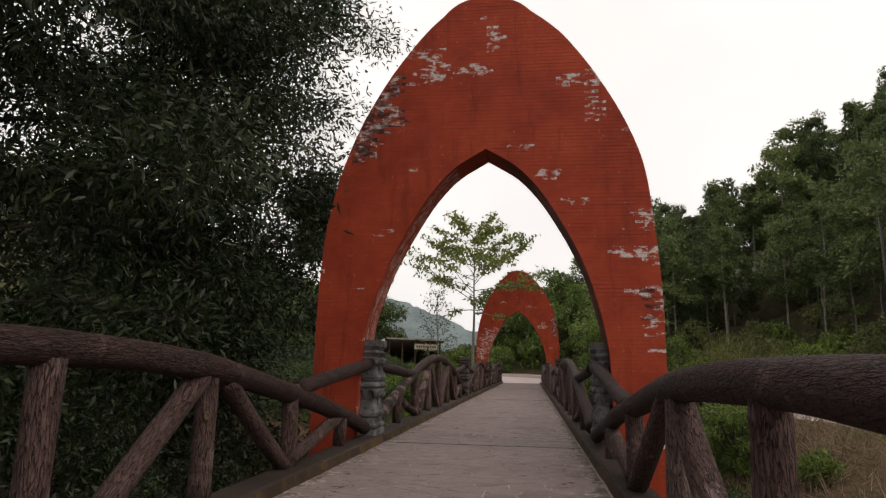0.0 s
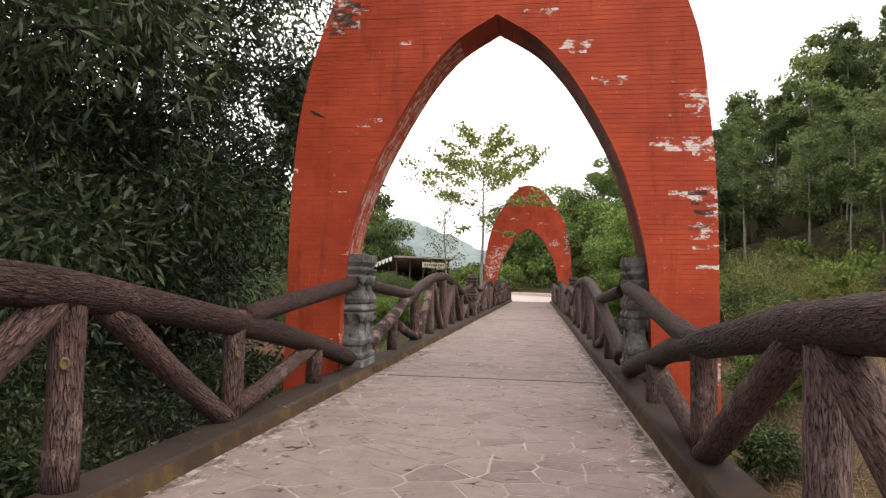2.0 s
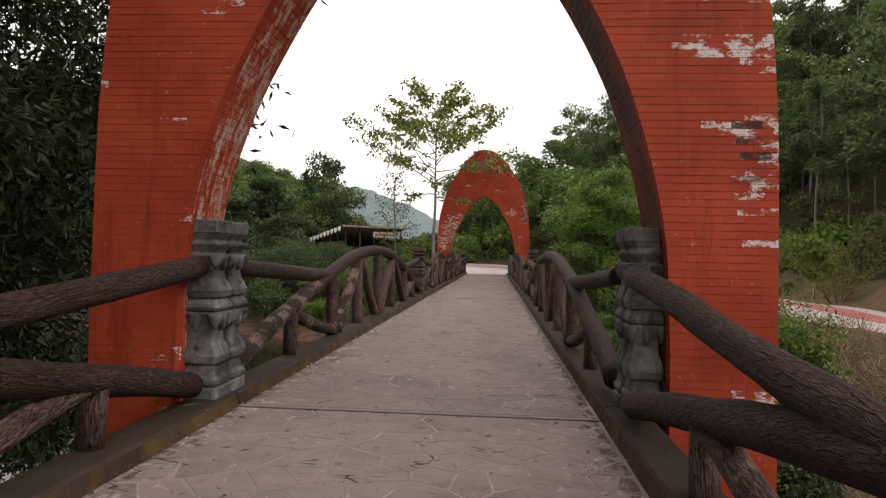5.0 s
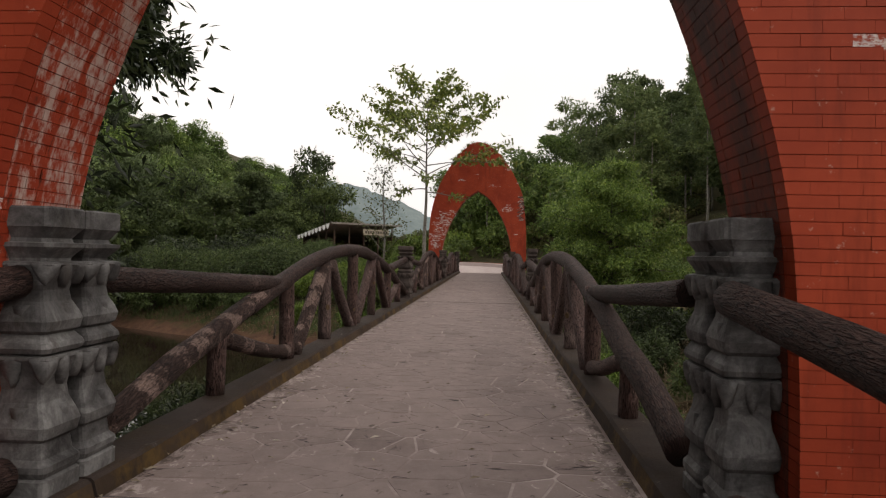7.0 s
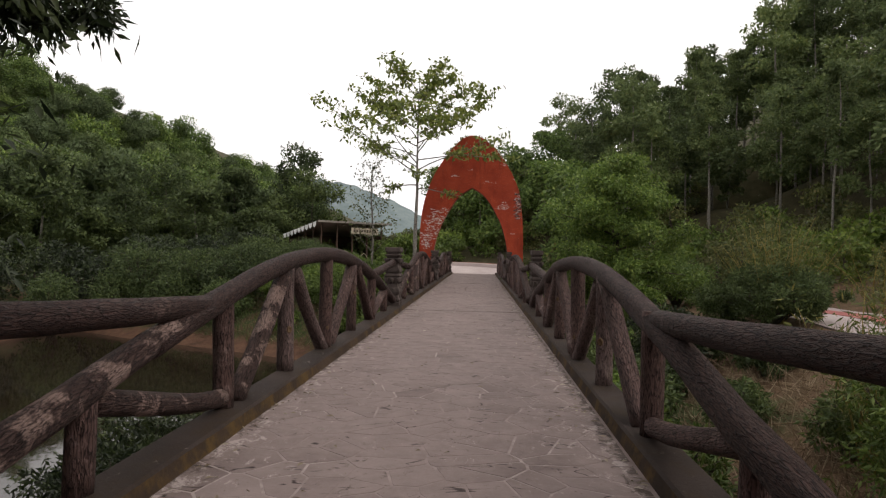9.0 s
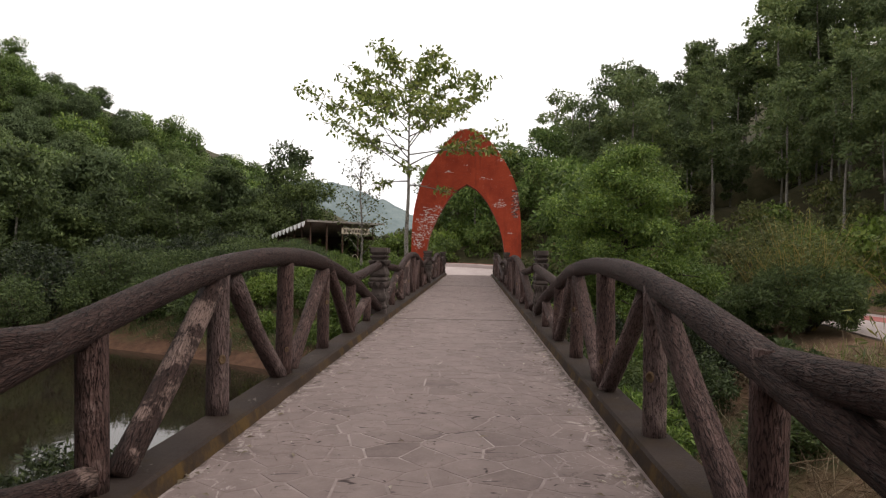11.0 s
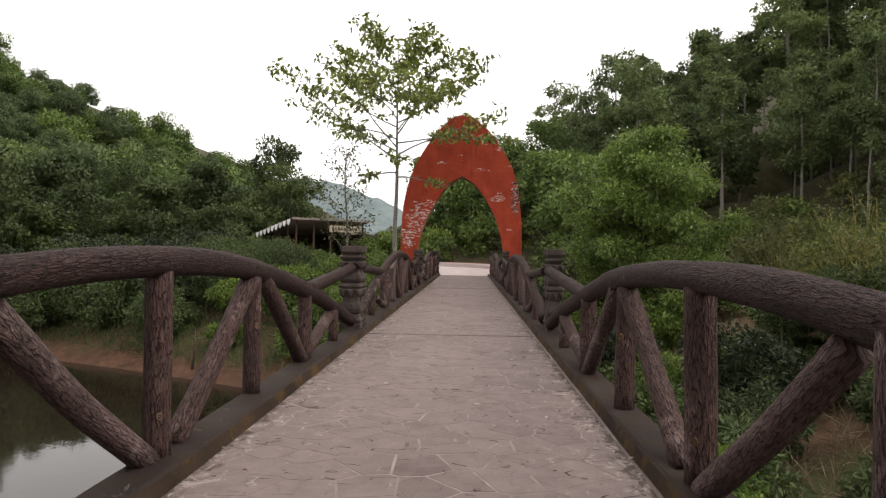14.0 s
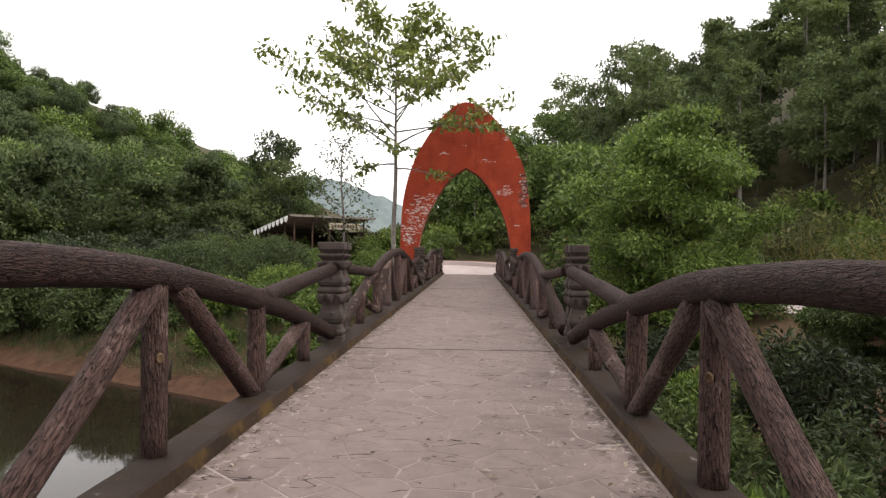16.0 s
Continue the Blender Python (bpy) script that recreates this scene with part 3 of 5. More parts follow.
# ---------------------------------------------------------------- bridge structure
DECK, RAIL_X = 1.5, 1.69
KERB_SHIFT = {-1: 0.04, 1: 0.015}   # the deck lies a little off the middle
K0 = -1                           # the first span
for k in range(K0, 3):
    y0, y1 = JOINT + k * SPAN + 0.012, JOINT + (k + 1) * SPAN - 0.012
    deck = new("bridge_deck", bevel_box("bridge_deck", -1.79, y0, -0.42, 1.85, y1, -0.0015, M["deck"], 0.012))
    tagged(deck, "concrete bridge deck slab between two joints", "deck", kind="structure")
    for sx in (-1, 1):
        cnt = 30
        verts, faces = [], []
        for i in range(cnt + 1):
            y = y0 + (y1 - y0) * i / cnt
            a, b = 0.012 * noise.noise(Vector((y * 1.7, sx * 5, 0))), 0.01 * noise.noise(Vector((y * 2.3, sx * 9, 4)))
            prof = [(DECK - 0.015 + a, -0.004), (DECK + 0.012 + a, 0.095 + b), (DECK + 0.035 + a, 0.112 + b), (1.795 + a, 0.116 + b), (1.82 + a, 0.095), (1.825, -0.004)]
            verts += [(sx * px + KERB_SHIFT[sx], y, pz) for px, pz in prof]
        for i in range(cnt):
            for j in range(5):
                q = i * 6 + j
                faces.append((q, q + 1, q + 7, q + 6) if sx > 0 else (q, q + 6, q + 7, q + 1))
        faces += [tuple(range(6)), tuple(cnt * 6 + j for j in range(6))]
        tagged(new("kerb", mesh_of("kerb", verts, faces, [M["kerb"], M["kerb_moss"]], False, None, [1, 0, 0, 0, 0] * cnt + [0, 0])), "worn mossy concrete kerb along the deck's edge", "kerb", kind="structure")
for k in range(K0, 4):
    y = JOINT + k * SPAN
    if -1 < k + 1 < 4:
        for yy, hw, m, hz in ((y - 0.04, 0.01, "joint", 0.005), (y, 0.026, "deck", 0.007), (y + 0.04, 0.01, "joint", 0.005)):
            jt = new("joint_strip", bevel_box("joint_strip", -1.49, yy - hw, -0.05, 1.49, yy + hw, hz, M[m], 0.004))
            tagged(jt, "dark worn strip of the expansion joint across the deck", "joint", kind="structure")
    pier = new("bridge_pier", bevel_box("bridge_pier", -1.6, y - 0.45, -4.5, 1.6, y + 0.45, -0.42, M["kerb"], 0.03))
    tagged(pier, "plain concrete pier under the bridge", "pier", kind="structure")
lv, lf = ribbon([(0, BRIDGE_END + 0.012), (0, BRIDGE_END + 1.5), (0, BRIDGE_END + 3.0), (0, BRIDGE_END + 5.2)], -2.7, 2.7, 0.056, 0.0)
tagged(new("landing", mesh_of("landing", lv, lf, M["road"])), "pale concrete landing rising from the bridge to the lane", "landing", kind="structure")
start = new("landing", bevel_box("landing", -2.6, JOINT - 2 * SPAN + SPAN - 14, -0.4, 2.6, JOINT - SPAN - 0.012, -0.004, M["road"], 0.01))
tagged(start, "pale concrete landing at the bridge's near end", "landing", kind="structure")

# ---------------------------------------------------------------- log railings
HUMP = [(0.42, 0.26), (1.3, 0.49), (1.95, 0.63), (2.9, 0.84), (4.36, 1.095), (5.4, 1.25), (6.4, 1.335), (7.45, 1.365)]
HUMP = HUMP + [(SPAN - u, z) for u, z in reversed(HUMP[:-1])]


POSTS = {-1: [2.05, 4.0, 5.75, 7.55, 9.45, 11.35, 13.05], 1: [1.78, 3.6, 5.5, 7.3, 9.18, 11.0, 12.85]}
EVEN = [2.05, 4.04, 5.9, 7.45, 9.0, 10.86, 12.85]


def railing(seed, side, k=0, low=1.0, tail=(1.15, 1.09, 1.03, 0.97), shift=None, peeled=False):
    base = empty("log_railing", side * RAIL_X, JOINT + k * SPAN, 0)
    posts = shift or POSTS[side]
    rg = random.Random(seed)

    def log(name, pts, r, mat="log", seg=14, rough=0.07):
        if name not in ("brace", "top_rail", "arch_foot"):
            pts = [(float(np.interp(u, [0.3] + EVEN + [14.6], [0.3] + posts + [14.6])), z) for u, z in pts]
        pts = [(u, 0.08 + (z - 0.08) * (1 if name == "side_rail" else low)) for u, z in pts]
        pts = [(rg.uniform(-0.012, 0.012), u + rg.uniform(-0.02, 0.02), z) for u, z in pts]
        radii = [r * rg.uniform(0.93, 1.07) for _ in pts]
        return part(name, tube(name, pts, radii, M[mat], seg, rough, rg.uniform(0, 50)), base, {"log_pale": "paler weathered cement log", "log_peeled": "cement log with peeled pale patches"}.get(mat, ""))

    # the hump starts as a peeling log on one side
    if peeled:
        cut = [p for p in HUMP if p[0] < 2.5]
        log("arch_foot", cut + [(2.9, 0.832), (3.6, 0.955)], 0.09, "log_peeled", 18)
        log("top_rail", [(2.75, 0.79)] + [p for p in HUMP if p[0] > 2.95], 0.099, "log_dark", 18)
    else:
        log("top_rail", HUMP, 0.1, "log_dark", 18)
    for m in (0, 1):
        def mir(pts):
            return [(SPAN - u, z) for u, z in pts] if m else pts
        log("side_rail", mir(list(zip((0.32, 1.4, 2.5, 3.9), tail))), 0.085, "log_dark")
        log("post", mir([(2.06, 0.08), (2.05, 0.62)]), 0.078, "log_pale" if rg.random() < 0.3 else "log")
        log("low_brace", mir([(2.15, 0.57), (2.9, 0.40), (3.5, 0.27), (4.0, 0.2)]), 0.075, "log_peeled" if peeled and not m else "log")
        log("post", mir([(4.06, 0.08), (4.04, 1.06)]), 0.085)
        log("post", mir([(5.9, 0.08), (5.9, 1.26)]), 0.085, "log_pale" if rg.random() < 0.6 else "log")
    log("post", [(7.45, 0.08), (7.45, 1.3)], 0.088)
    # braces lean from the foot of one post to the head of the next
    for i, rise in ((1, 1), (2, -1), (3, 1), (4, -1)):
        a, b = posts[i] + 0.27, posts[i + 1] - 0.09
        lo, hi = (a, b) if rise > 0 else (b, a)
        mat = "log_peeled" if peeled and i == 1 else "log_pale" if rg.random() < 0.4 else "log"
        log("brace", [(lo, 0.1), (0.48 * lo + 0.52 * hi, 0.64), (hi, 1.18)], 0.083, mat)
    # knots on a few logs
    for u, z, r in () if k < 0 < side else ((posts[2], 0.56, 0.032), (posts[4], 0.74, 0.026), (posts[3], 0.38, 0.022), (posts[5], 0.6, 0.02)):
        v, f = [], []
        for ring, (rr, h) in enumerate(((1.0, 0.0), (0.85, 0.014), (0.6, 0.016), (0.45, 0.006), (0.12, 0.01))):
            for j in range(10):
                a = 2 * math.pi * j / 10
                off, tx, ty = 0.081 + h, -side * math.cos(radians(50)), -math.sin(radians(50))
                v.append((tx * off - ty * r * rr * math.cos(a), u + ty * off + tx * r * rr * math.cos(a), z + 1.35 * r * rr * math.sin(a)))
        for ring in range(4):
            for j in range(10):
                a, b = ring * 10 + j, ring * 10 + (j + 1) % 10
                f.append((a, b, b + 10, a + 10))
        f.append(tuple(40 + j for j in range(10)))
        part("knot", mesh_of("knot", v, f, M["knot"], True), base, "ochre cut-branch knot")
    return tagged(base, "dark brown cement railing cast like bark-covered logs", "railing", "log railings along the bridge")


rails = {s: railing(11 + s, s, low=1.0 if s < 0 else 0.972, peeled=s < 0) for s in (-1, 1)}
for k in range(K0, 3):
    for s in (-1, 1):
        if k == -1:
            railing(31 + s, s, -1, 0.87 if s < 0 else 0.79, (1.16, 1.08, 1.0, 0.88) if s < 0 else (1.16, 1.05, 0.92, 0.8), [2.05, 4.0, 6.0, 7.83, 9.55, 11.42, 13.25] if s < 0 else [1.8, 3.6, 5.6, 7.55, 9.22, 11.08, 12.92])
        elif k != 0:
            copy_thing(rails[s], pose(s * RAIL_X, JOINT + k * SPAN, 0))

# ---------------------------------------------------------------- carved stone posts


def square_loft(name, rows, mat, corner=0.75):
    """Stacked rounded squares: rows of height and half-width."""
    prof = [(1, -0.84), (1, 0), (1, 0.84), (corner + 0.2, corner + 0.2)]
    verts, faces = [], []
    per = 16
    for z, h in rows:
        for q in range(4):
            for px, py in prof:
                a = (px, py)
                for _ in range(q):
                    a = (-a[1], a[0])
                verts.append((a[0] * h * 0.83, a[1] * h * 0.83, z))
    for i in range(len(rows) - 1):
        for j in range(per):
            a, b = i * per + j, i * per + (j + 1) % per
            faces.append((a, b, b + per, a + per))
    faces += [tuple(range(per - 1, -1, -1)), tuple((len(rows) - 1) * per + j for j in range(per))]
    return mesh_of(name, verts, faces, mat, False)


def leaf_tip(name, z, h, drop, wide, ang, mat, rad):
    """A pointed carved leaf that hangs outside a drum's shoulder."""
    v, f = [], []
    for i in range(6):
        t = i / 5
        w = wide * (1 - t) ** 0.7 * (1 if t < 0.95 else 0.15)
        out = rad * 0.83 + 0.004 + 0.016 * math.sin(t * 2.6) - 0.022 * t
        for s, d in ((-1, 0), (-0.4, 0.006), (0, 0.011), (0.4, 0.006), (1, 0)):
            v.append((out + d, s * w, z - drop * t))
        for s in (1, -1):
            v.append((out - 0.035, s * w, z - drop * t))
    for i in range(5):
        for j in range(7):
            a, b = i * 7 + j, i * 7 + (j + 1) % 7
            f.append((a, b, b + 7, a + 7))
    f += [tuple(range(6, -1, -1)), tuple(35 + j for j in range(7))]
    c, s = math.cos(ang), math.sin(ang)
    v = [(x * c - y * s, x * s + y * c, zz) for x, y, zz in v]
    return mesh_of(name, v, f, mat, True)


def stone_post(mat, label):
    base = empty("stone_post", 0, 0, 0.1)
    m = M[mat]
    part("plinth", square_loft("plinth", [(0, 0.165), (0.09, 0.165), (0.10, 0.15), (0.13, 0.165), (0.16, 0.165), (0.19, 0.14), (0.27, 0.13)], m), base)
    for z0, z1 in ((0.27, 0.70), (0.80, 1.16)):
        d = z1 - z0
        rows = [(z0, 0.132), (z0 + 0.05 * d, 0.155), (z0 + 0.18 * d, 0.165), (z0 + 0.3 * d, 0.15), (z0 + 0.45 * d, 0.124), (z0 + 0.6 * d, 0.116), (z0 + 0.75 * d, 0.127), (z0 + 0.88 * d, 0.152), (z0 + 0.95 * d, 0.166), (z0 + 0.985 * d, 0.163), (z1, 0.135)]
        drum = part("carved_drum", square_loft("carved_drum", rows, m), base)
        for q in range(4):
            a = math.pi / 2 * q
            part("carved_leaf", leaf_tip("carved_leaf", z0 + 0.97 * d, 0, 0.34 * d, 0.045, a, m, 0.152), drum)
            part("carved_leaf", leaf_tip("carved_leaf", z0 + 0.97 * d, 0, 0.3 * d, 0.05, a + math.pi / 4, m, 0.2), drum)
            part("carved_scroll", leaf_tip("carved_scroll", z0 + 0.40 * d, 0, 0.34 * d, 0.035, a + 0.25, m, 0.138), drum)
    part("band", square_loft("band", [(0.70, 0.135), (0.71, 0.16), (0.735, 0.172), (0.76, 0.165), (0.785, 0.145), (0.80, 0.135)], m), base)
    part("cap", square_loft("cap", [(1.16, 0.12), (1.175, 0.12), (1.20, 0.138), (1.23, 0.164), (1.25, 0.166), (1.255, 0.128), (1.275, 0.122), (1.325, 0.158), (1.33, 0.164), (1.42, 0.164), (1.43, 0.156)], m, 0.7), base)
    return tagged(base, label, "post", "stone posts at the bridge joints")


POST_X, POST_GAP = {-1: -1.715, 1: 1.79}, 0.165
# the posts on the pond's side are the broader ones
broad_post = Matrix.Diagonal((1.36, 1.1, 1, 1))
for mat, label, joints in (("carved", "grey carved stone post with two waisted drums and a square cap", (-1, 0)), ("carved_brown", "dark brown carved stone post with two waisted drums", (1, 2, 3))):
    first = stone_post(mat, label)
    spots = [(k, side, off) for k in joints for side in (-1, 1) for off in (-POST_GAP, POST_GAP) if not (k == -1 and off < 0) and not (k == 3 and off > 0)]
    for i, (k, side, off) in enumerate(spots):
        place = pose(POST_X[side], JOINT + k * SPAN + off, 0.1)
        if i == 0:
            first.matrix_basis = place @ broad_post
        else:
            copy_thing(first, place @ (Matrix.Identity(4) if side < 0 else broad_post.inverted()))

# ---------------------------------------------------------------- pointed brick arches
ARCH_T, ARCH_TOP, ARCH_IN = 0.7, 7.07, 4.47
OUT_PTS = [(-3.2, 2.58), (0.0, 2.58), (1.2, 2.57), (2.4, 2.545), (3.3, 2.46), (4.35, 2.2), (5.2, 1.83), (6.15, 1.22), (6.7, 0.72), (7.0, 0.3), (7.07, 0.0)]
IN_PTS = [(-3.2, 1.86), (0.0, 1.83), (1.0, 1.81), (1.5, 1.77), (2.1, 1.64), (2.75, 1.42), (3.4, 1.08), (3.85, 0.78), (4.2, 0.44), (4.4, 0.12), (4.47, 0.0)]


def at_height(pts, z):
    zs, xs = [p[0] for p in pts], [p[1] for p in pts]
    k = max(0, min(len(zs) - 2, int(np.searchsorted(zs, z)) - 1))
    slope = [(xs[i + 1] - xs[i]) / (zs[i + 1] - zs[i]) for i in range(len(zs) - 1)]
    tang = [slope[0]] + [0.5 * (a + b) for a, b in zip(slope, slope[1:])] + [slope[-1]]
    d = zs[k + 1] - zs[k]
    t = max(0.0, min(1.0, (z - zs[k]) / d))
    return max(0.0, (2 * t**3 - 3 * t * t + 1) * xs[k] + (t**3 - 2 * t * t + t) * d * tang[k] + (3 * t * t - 2 * t**3) * xs[k + 1] + (t**3 - t * t) * d * tang[k + 1])


PATCHES = [(-0.95, 6.05, 0.35, 0.12), (-0.85, 5.75, 0.25, 0.3), (-0.3, 5.75, 0.4, 0.1), (1.55, 5.55, 0.45, 0.16), (1.65, 5.1, 0.15, 0.3), (1.0, 4.0, 0.22, 0.1), (1.35, 3.6, 0.18, 0.08),
           (2.35, 3.35, 0.2, 0.18), (2.2, 2.82, 0.5, 0.1), (2.45, 2.75, 0.2, 0.2), (2.35, 2.25, 0.4, 0.1), (2.45, 1.95, 0.14, 0.4), (-1.55, 3.15, 0.2, 0.07), (2.5, 0.2, 0.2, 0.15),
           (-1.85, 0.5, 0.2, 0.12), (2.35, 4.85, 0.2, 0.12), (-1.75, 0.05, 0.25, 0.1), (2.35, 1.4, 0.12, 0.06), (0.55, 4.45, 0.3, 0.06), (1.0, 6.65, 0.15, 0.05), (0.1, 6.3, 0.12, 0.3)]
PATCHES2 = [(-1.75, 2.6, 0.6, 0.75), (-2.2, 1.8, 0.3, 0.5), (1.45, 3.5, 0.3, 0.15), (1.7, 5.6, 0.3, 0.08), (2.4, 0.6, 0.2, 0.2), (0.9, 4.7, 0.5, 0.06), (-1.0, 5.0, 0.3, 0.05), (-1.3, 3.3, 0.3, 0.1)]
BLACKS = [(-1.75, 5.0, 0.45, 0.35), (-1.55, 5.5, 0.25, 0.3), (-1.95, 4.6, 0.3, 0.5), (2.35, 2.1, 0.06, 0.25), (2.25, 5.1, 0.25, 0.15)]


def outer_x(z, s):
    return at_height(OUT_PTS, z) + (0.11 * float(smooth01((z - 3.0) / 1.5) * smooth01((7.05 - z) / 0.8)) if s > 0 else 0.0)


def inner_x(z, s):
    return at_height(IN_PTS, z) - (-0.06 * float(smooth01((3.2 - z) / 1.5)) if s < 0 else 0.0)


def hexa(corners):
    """A brick from its four front corners (x, z) at y0 and the depth y1."""
    (a, b, c, d), y0, y1 = corners
    return [(p[0], y, p[1]) for y in (y0, y1) for p in (a, b, c, d)], [(0, 1, 2, 3), (7, 6, 5, 4), (0, 4, 5, 1), (1, 5, 6, 2), (2, 6, 7, 3), (3, 7, 4, 0)]


def arch(y_front, cx0, lift, patches, blacks, low, seed, singles):
    """A pointed brick arch: a recessed core under courses of bricks. singles: stretch (x0, x1, z0, z1) whose bricks stand as parts."""
    rg = random.Random(seed)
    course, brick, gap, head = 0.057, 0.215, 0.004, 0.0018
    base = empty("brick_arch", cx0, y_front, low + lift)
    # core
    zs = list(np.arange(low, ARCH_TOP - 0.02, 0.1)) + [ARCH_TOP - 0.02]
    verts, faces = [], []
    for s in (-1, 1):
        loop = [(outer_x(z, s) - 0.008, z) for z in zs]
        inner = [(inner_x(z, s) + 0.008 if z < ARCH_IN else 0, z) for z in zs]
        b0 = len(verts)
        for y in (0.0038, ARCH_T - 0.0038):
            for (xo, z), (xi, _) in zip(loop, inner):
                verts += [(s * xi, y, z - low), (s * max(xo, 0.0), y, z - low)]
        n2 = len(zs) * 2
        for i in range(len(zs) - 1):
            a = b0 + i * 2
            faces += [(a, a + 1, a + 3, a + 2), (a + n2, a + n2 + 2, a + n2 + 3, a + n2 + 1), (a, a + 2, a + n2 + 2, a + n2), (a + 1, a + n2 + 1, a + n2 + 3, a + 3)]
    part("core", mesh_of("core", verts, faces, M["core"]), base)
    rest_v, rest_f, rest_s = [], [], []
    count = 0

    def lay(shape, cx, cz, allow):
        nonlocal count
        v, f = shape
        v = [(x, y, z - low) for x, y, z in v]
        near_w = max((1.25 - ((cx - px) / rx) ** 2 - ((cz - pz) / rz) ** 2 for px, pz, rx, rz in patches), default=-9)
        near_b = max((1.2 - ((cx - px) / rx) ** 2 - ((cz - pz) / rz) ** 2 for px, pz, rx, rz in blacks), default=-9)
        worn = near_w > rg.uniform(0, 0.9) or rg.random() < 0.006
        black = near_b > rg.uniform(0, 0.9)
        # right reveal: its shade is put into the brick colour
        shaded_side = (not allow and 0.3 < cx < 2.0)
        # left reveal: lime runs that also stand for the light it catches
        streaked = not allow and -2.0 < cx < -0.5 and cz > 0.4
        x0, x1, z0, z1 = singles
        if allow and x0 < cx < x1 and z0 < cz < z1 and count < 300 and not black:
            count += 1
            part("brick", mesh_of("brick", v, f, M["brick_worn" if worn else "brick"]), base)
            return
        o = len(rest_v)
        rest_v.extend(v)
        rest_f.extend(tuple(i + o for i in q) for q in f)
        rest_s.extend([2 if black else 3 if shaded_side else 4 if streaked else 1 if worn else 0] * 6)

    z, row = low, 0
    while z < ARCH_TOP - 0.03:
        za, zb = z + gap / 2, min(z + course - gap / 2, ARCH_TOP - 0.01)
        for s in (-1, 1):
            oa, ob = outer_x(za, s), outer_x(zb, s)
            ia, ib = (inner_x(za, s), inner_x(zb, s)) if zb < ARCH_IN else (0.0, 0.0)
            # face bricks, front and back
            for y0, y1, front in ((0.0, 0.105, True), (ARCH_T - 0.105, ARCH_T, False)):
                x = min(ia, ib)
                edge = x + brick * (0.5 if row % 2 else 1.0)
                while x < max(oa, ob) - 0.01:
                    x2 = min(edge, max(oa, ob))
                    if max(oa, ob) - x2 < 0.05:
                        x2 = max(oa, ob)
                    lo = [max(x + head / 2 if x > min(ia, ib) else -9, q) for q in (ia, ib)]
                    hi = [min(x2 - head / 2 if x2 < max(oa, ob) else 9, q) for q in (oa, ob)]
                    lo = [min(a, b - 0.004) for a, b in zip(lo, hi)]
                    j = rg.uniform(-0.002, 0.0015)
                    c = [(s * lo[0], za), (s * hi[0], za), (s * hi[1], zb), (s * lo[1], zb)]
                    if s < 0:
                        c = [c[1], c[0], c[3], c[2]]
                    lay(hexa((c, y0 + (j if front else 0), y1 + (0 if front else j))), s * (x + x2) / 2, z, front)
                    x, edge = x2, x2 + brick
            # reveal bricks between the two faces, inside and outside
            for pa, pb, sg in ((ia, ib, 1), (oa, ob, -1)):
                if max(pa, pb) < 0.02:
                    continue
                y = 0.105 + gap
                while y < ARCH_T - 0.105 - 0.03:
                    y2 = min(y + brick * rg.uniform(0.97, 1.03) * (0.6 if row % 2 and y < 0.12 else 1), ARCH_T - 0.105)
                    if ARCH_T - 0.105 - y2 < 0.05:
                        y2 = ARCH_T - 0.105
                    j = rg.uniform(-0.002, 0.002)
                    c = [(s * (pa + j), za), (s * (pa + sg * 0.06), za), (s * (pb + sg * 0.06), zb), (s * (pb + j), zb)]
                    if s * sg < 0:
                        c = [c[1], c[0], c[3], c[2]]
                    lay(hexa((c, y, y2 - head)), s * pa, z, False)
                    y = y2
        z += course
        row += 1
    rest = part("brickwork", mesh_of("brickwork", rest_v, rest_f, [M["brick_far"], M["brick_worn_far"], M["brick_black"], M["brick_shaded"], M["brick_streaked"]], False, None, rest_s), base)
    tagged(rest, kind="stuff")
    return base



# ---------------------------------------------------------------- the slender tree beside the far arch


def limb(rg, start, direction, length, r0, droop, n=5):
    pts, p, d = [start], Vector(start), Vector(direction).normalized()
    for i in range(n):
        d = (d + Vector((rg.uniform(-0.16, 0.16), rg.uniform(-0.16, 0.16), rg.uniform(-0.12, 0.12) - droop))).normalized()
        p = p + d * (length / n)
        pts.append(tuple(p))
    return pts, [r0 * (1 - 0.8 * i / n) for i in range(n + 1)]


def joined(name, tubes, mat):
    """One mesh out of several branch tubes."""
    verts, faces, uvs = [], [], []
    for pts, radii, seg in tubes:
        pts = [Vector(p) for p in pts]
        o = len(verts)
        run = 0.0
        for i, p in enumerate(pts):
            d = (pts[min(i + 1, len(pts) - 1)] - pts[max(i - 1, 0)]).normalized()
            side = d.cross(Vector((0.3, 1, 0.1))).normalized()
            up = side.cross(d)
            if i:
                run += (p - pts[i - 1]).length
            for j in range(seg):
                a = 2 * math.pi * j / seg
                verts.append(p + (side * math.cos(a) + up * math.sin(a)) * radii[i])
                uvs.append((j / seg * 6.28 * radii[i], run))
        for i in range(len(pts) - 1):
            for j in range(seg):
                a, b = o + i * seg + j, o + i * seg + (j + 1) % seg
                faces.append((a, b, b + seg, a + seg))
        faces.append(tuple(o + (len(pts) - 1) * seg + j for j in range(seg)))
    return mesh_of(name, verts, faces, mat, True, uvs)


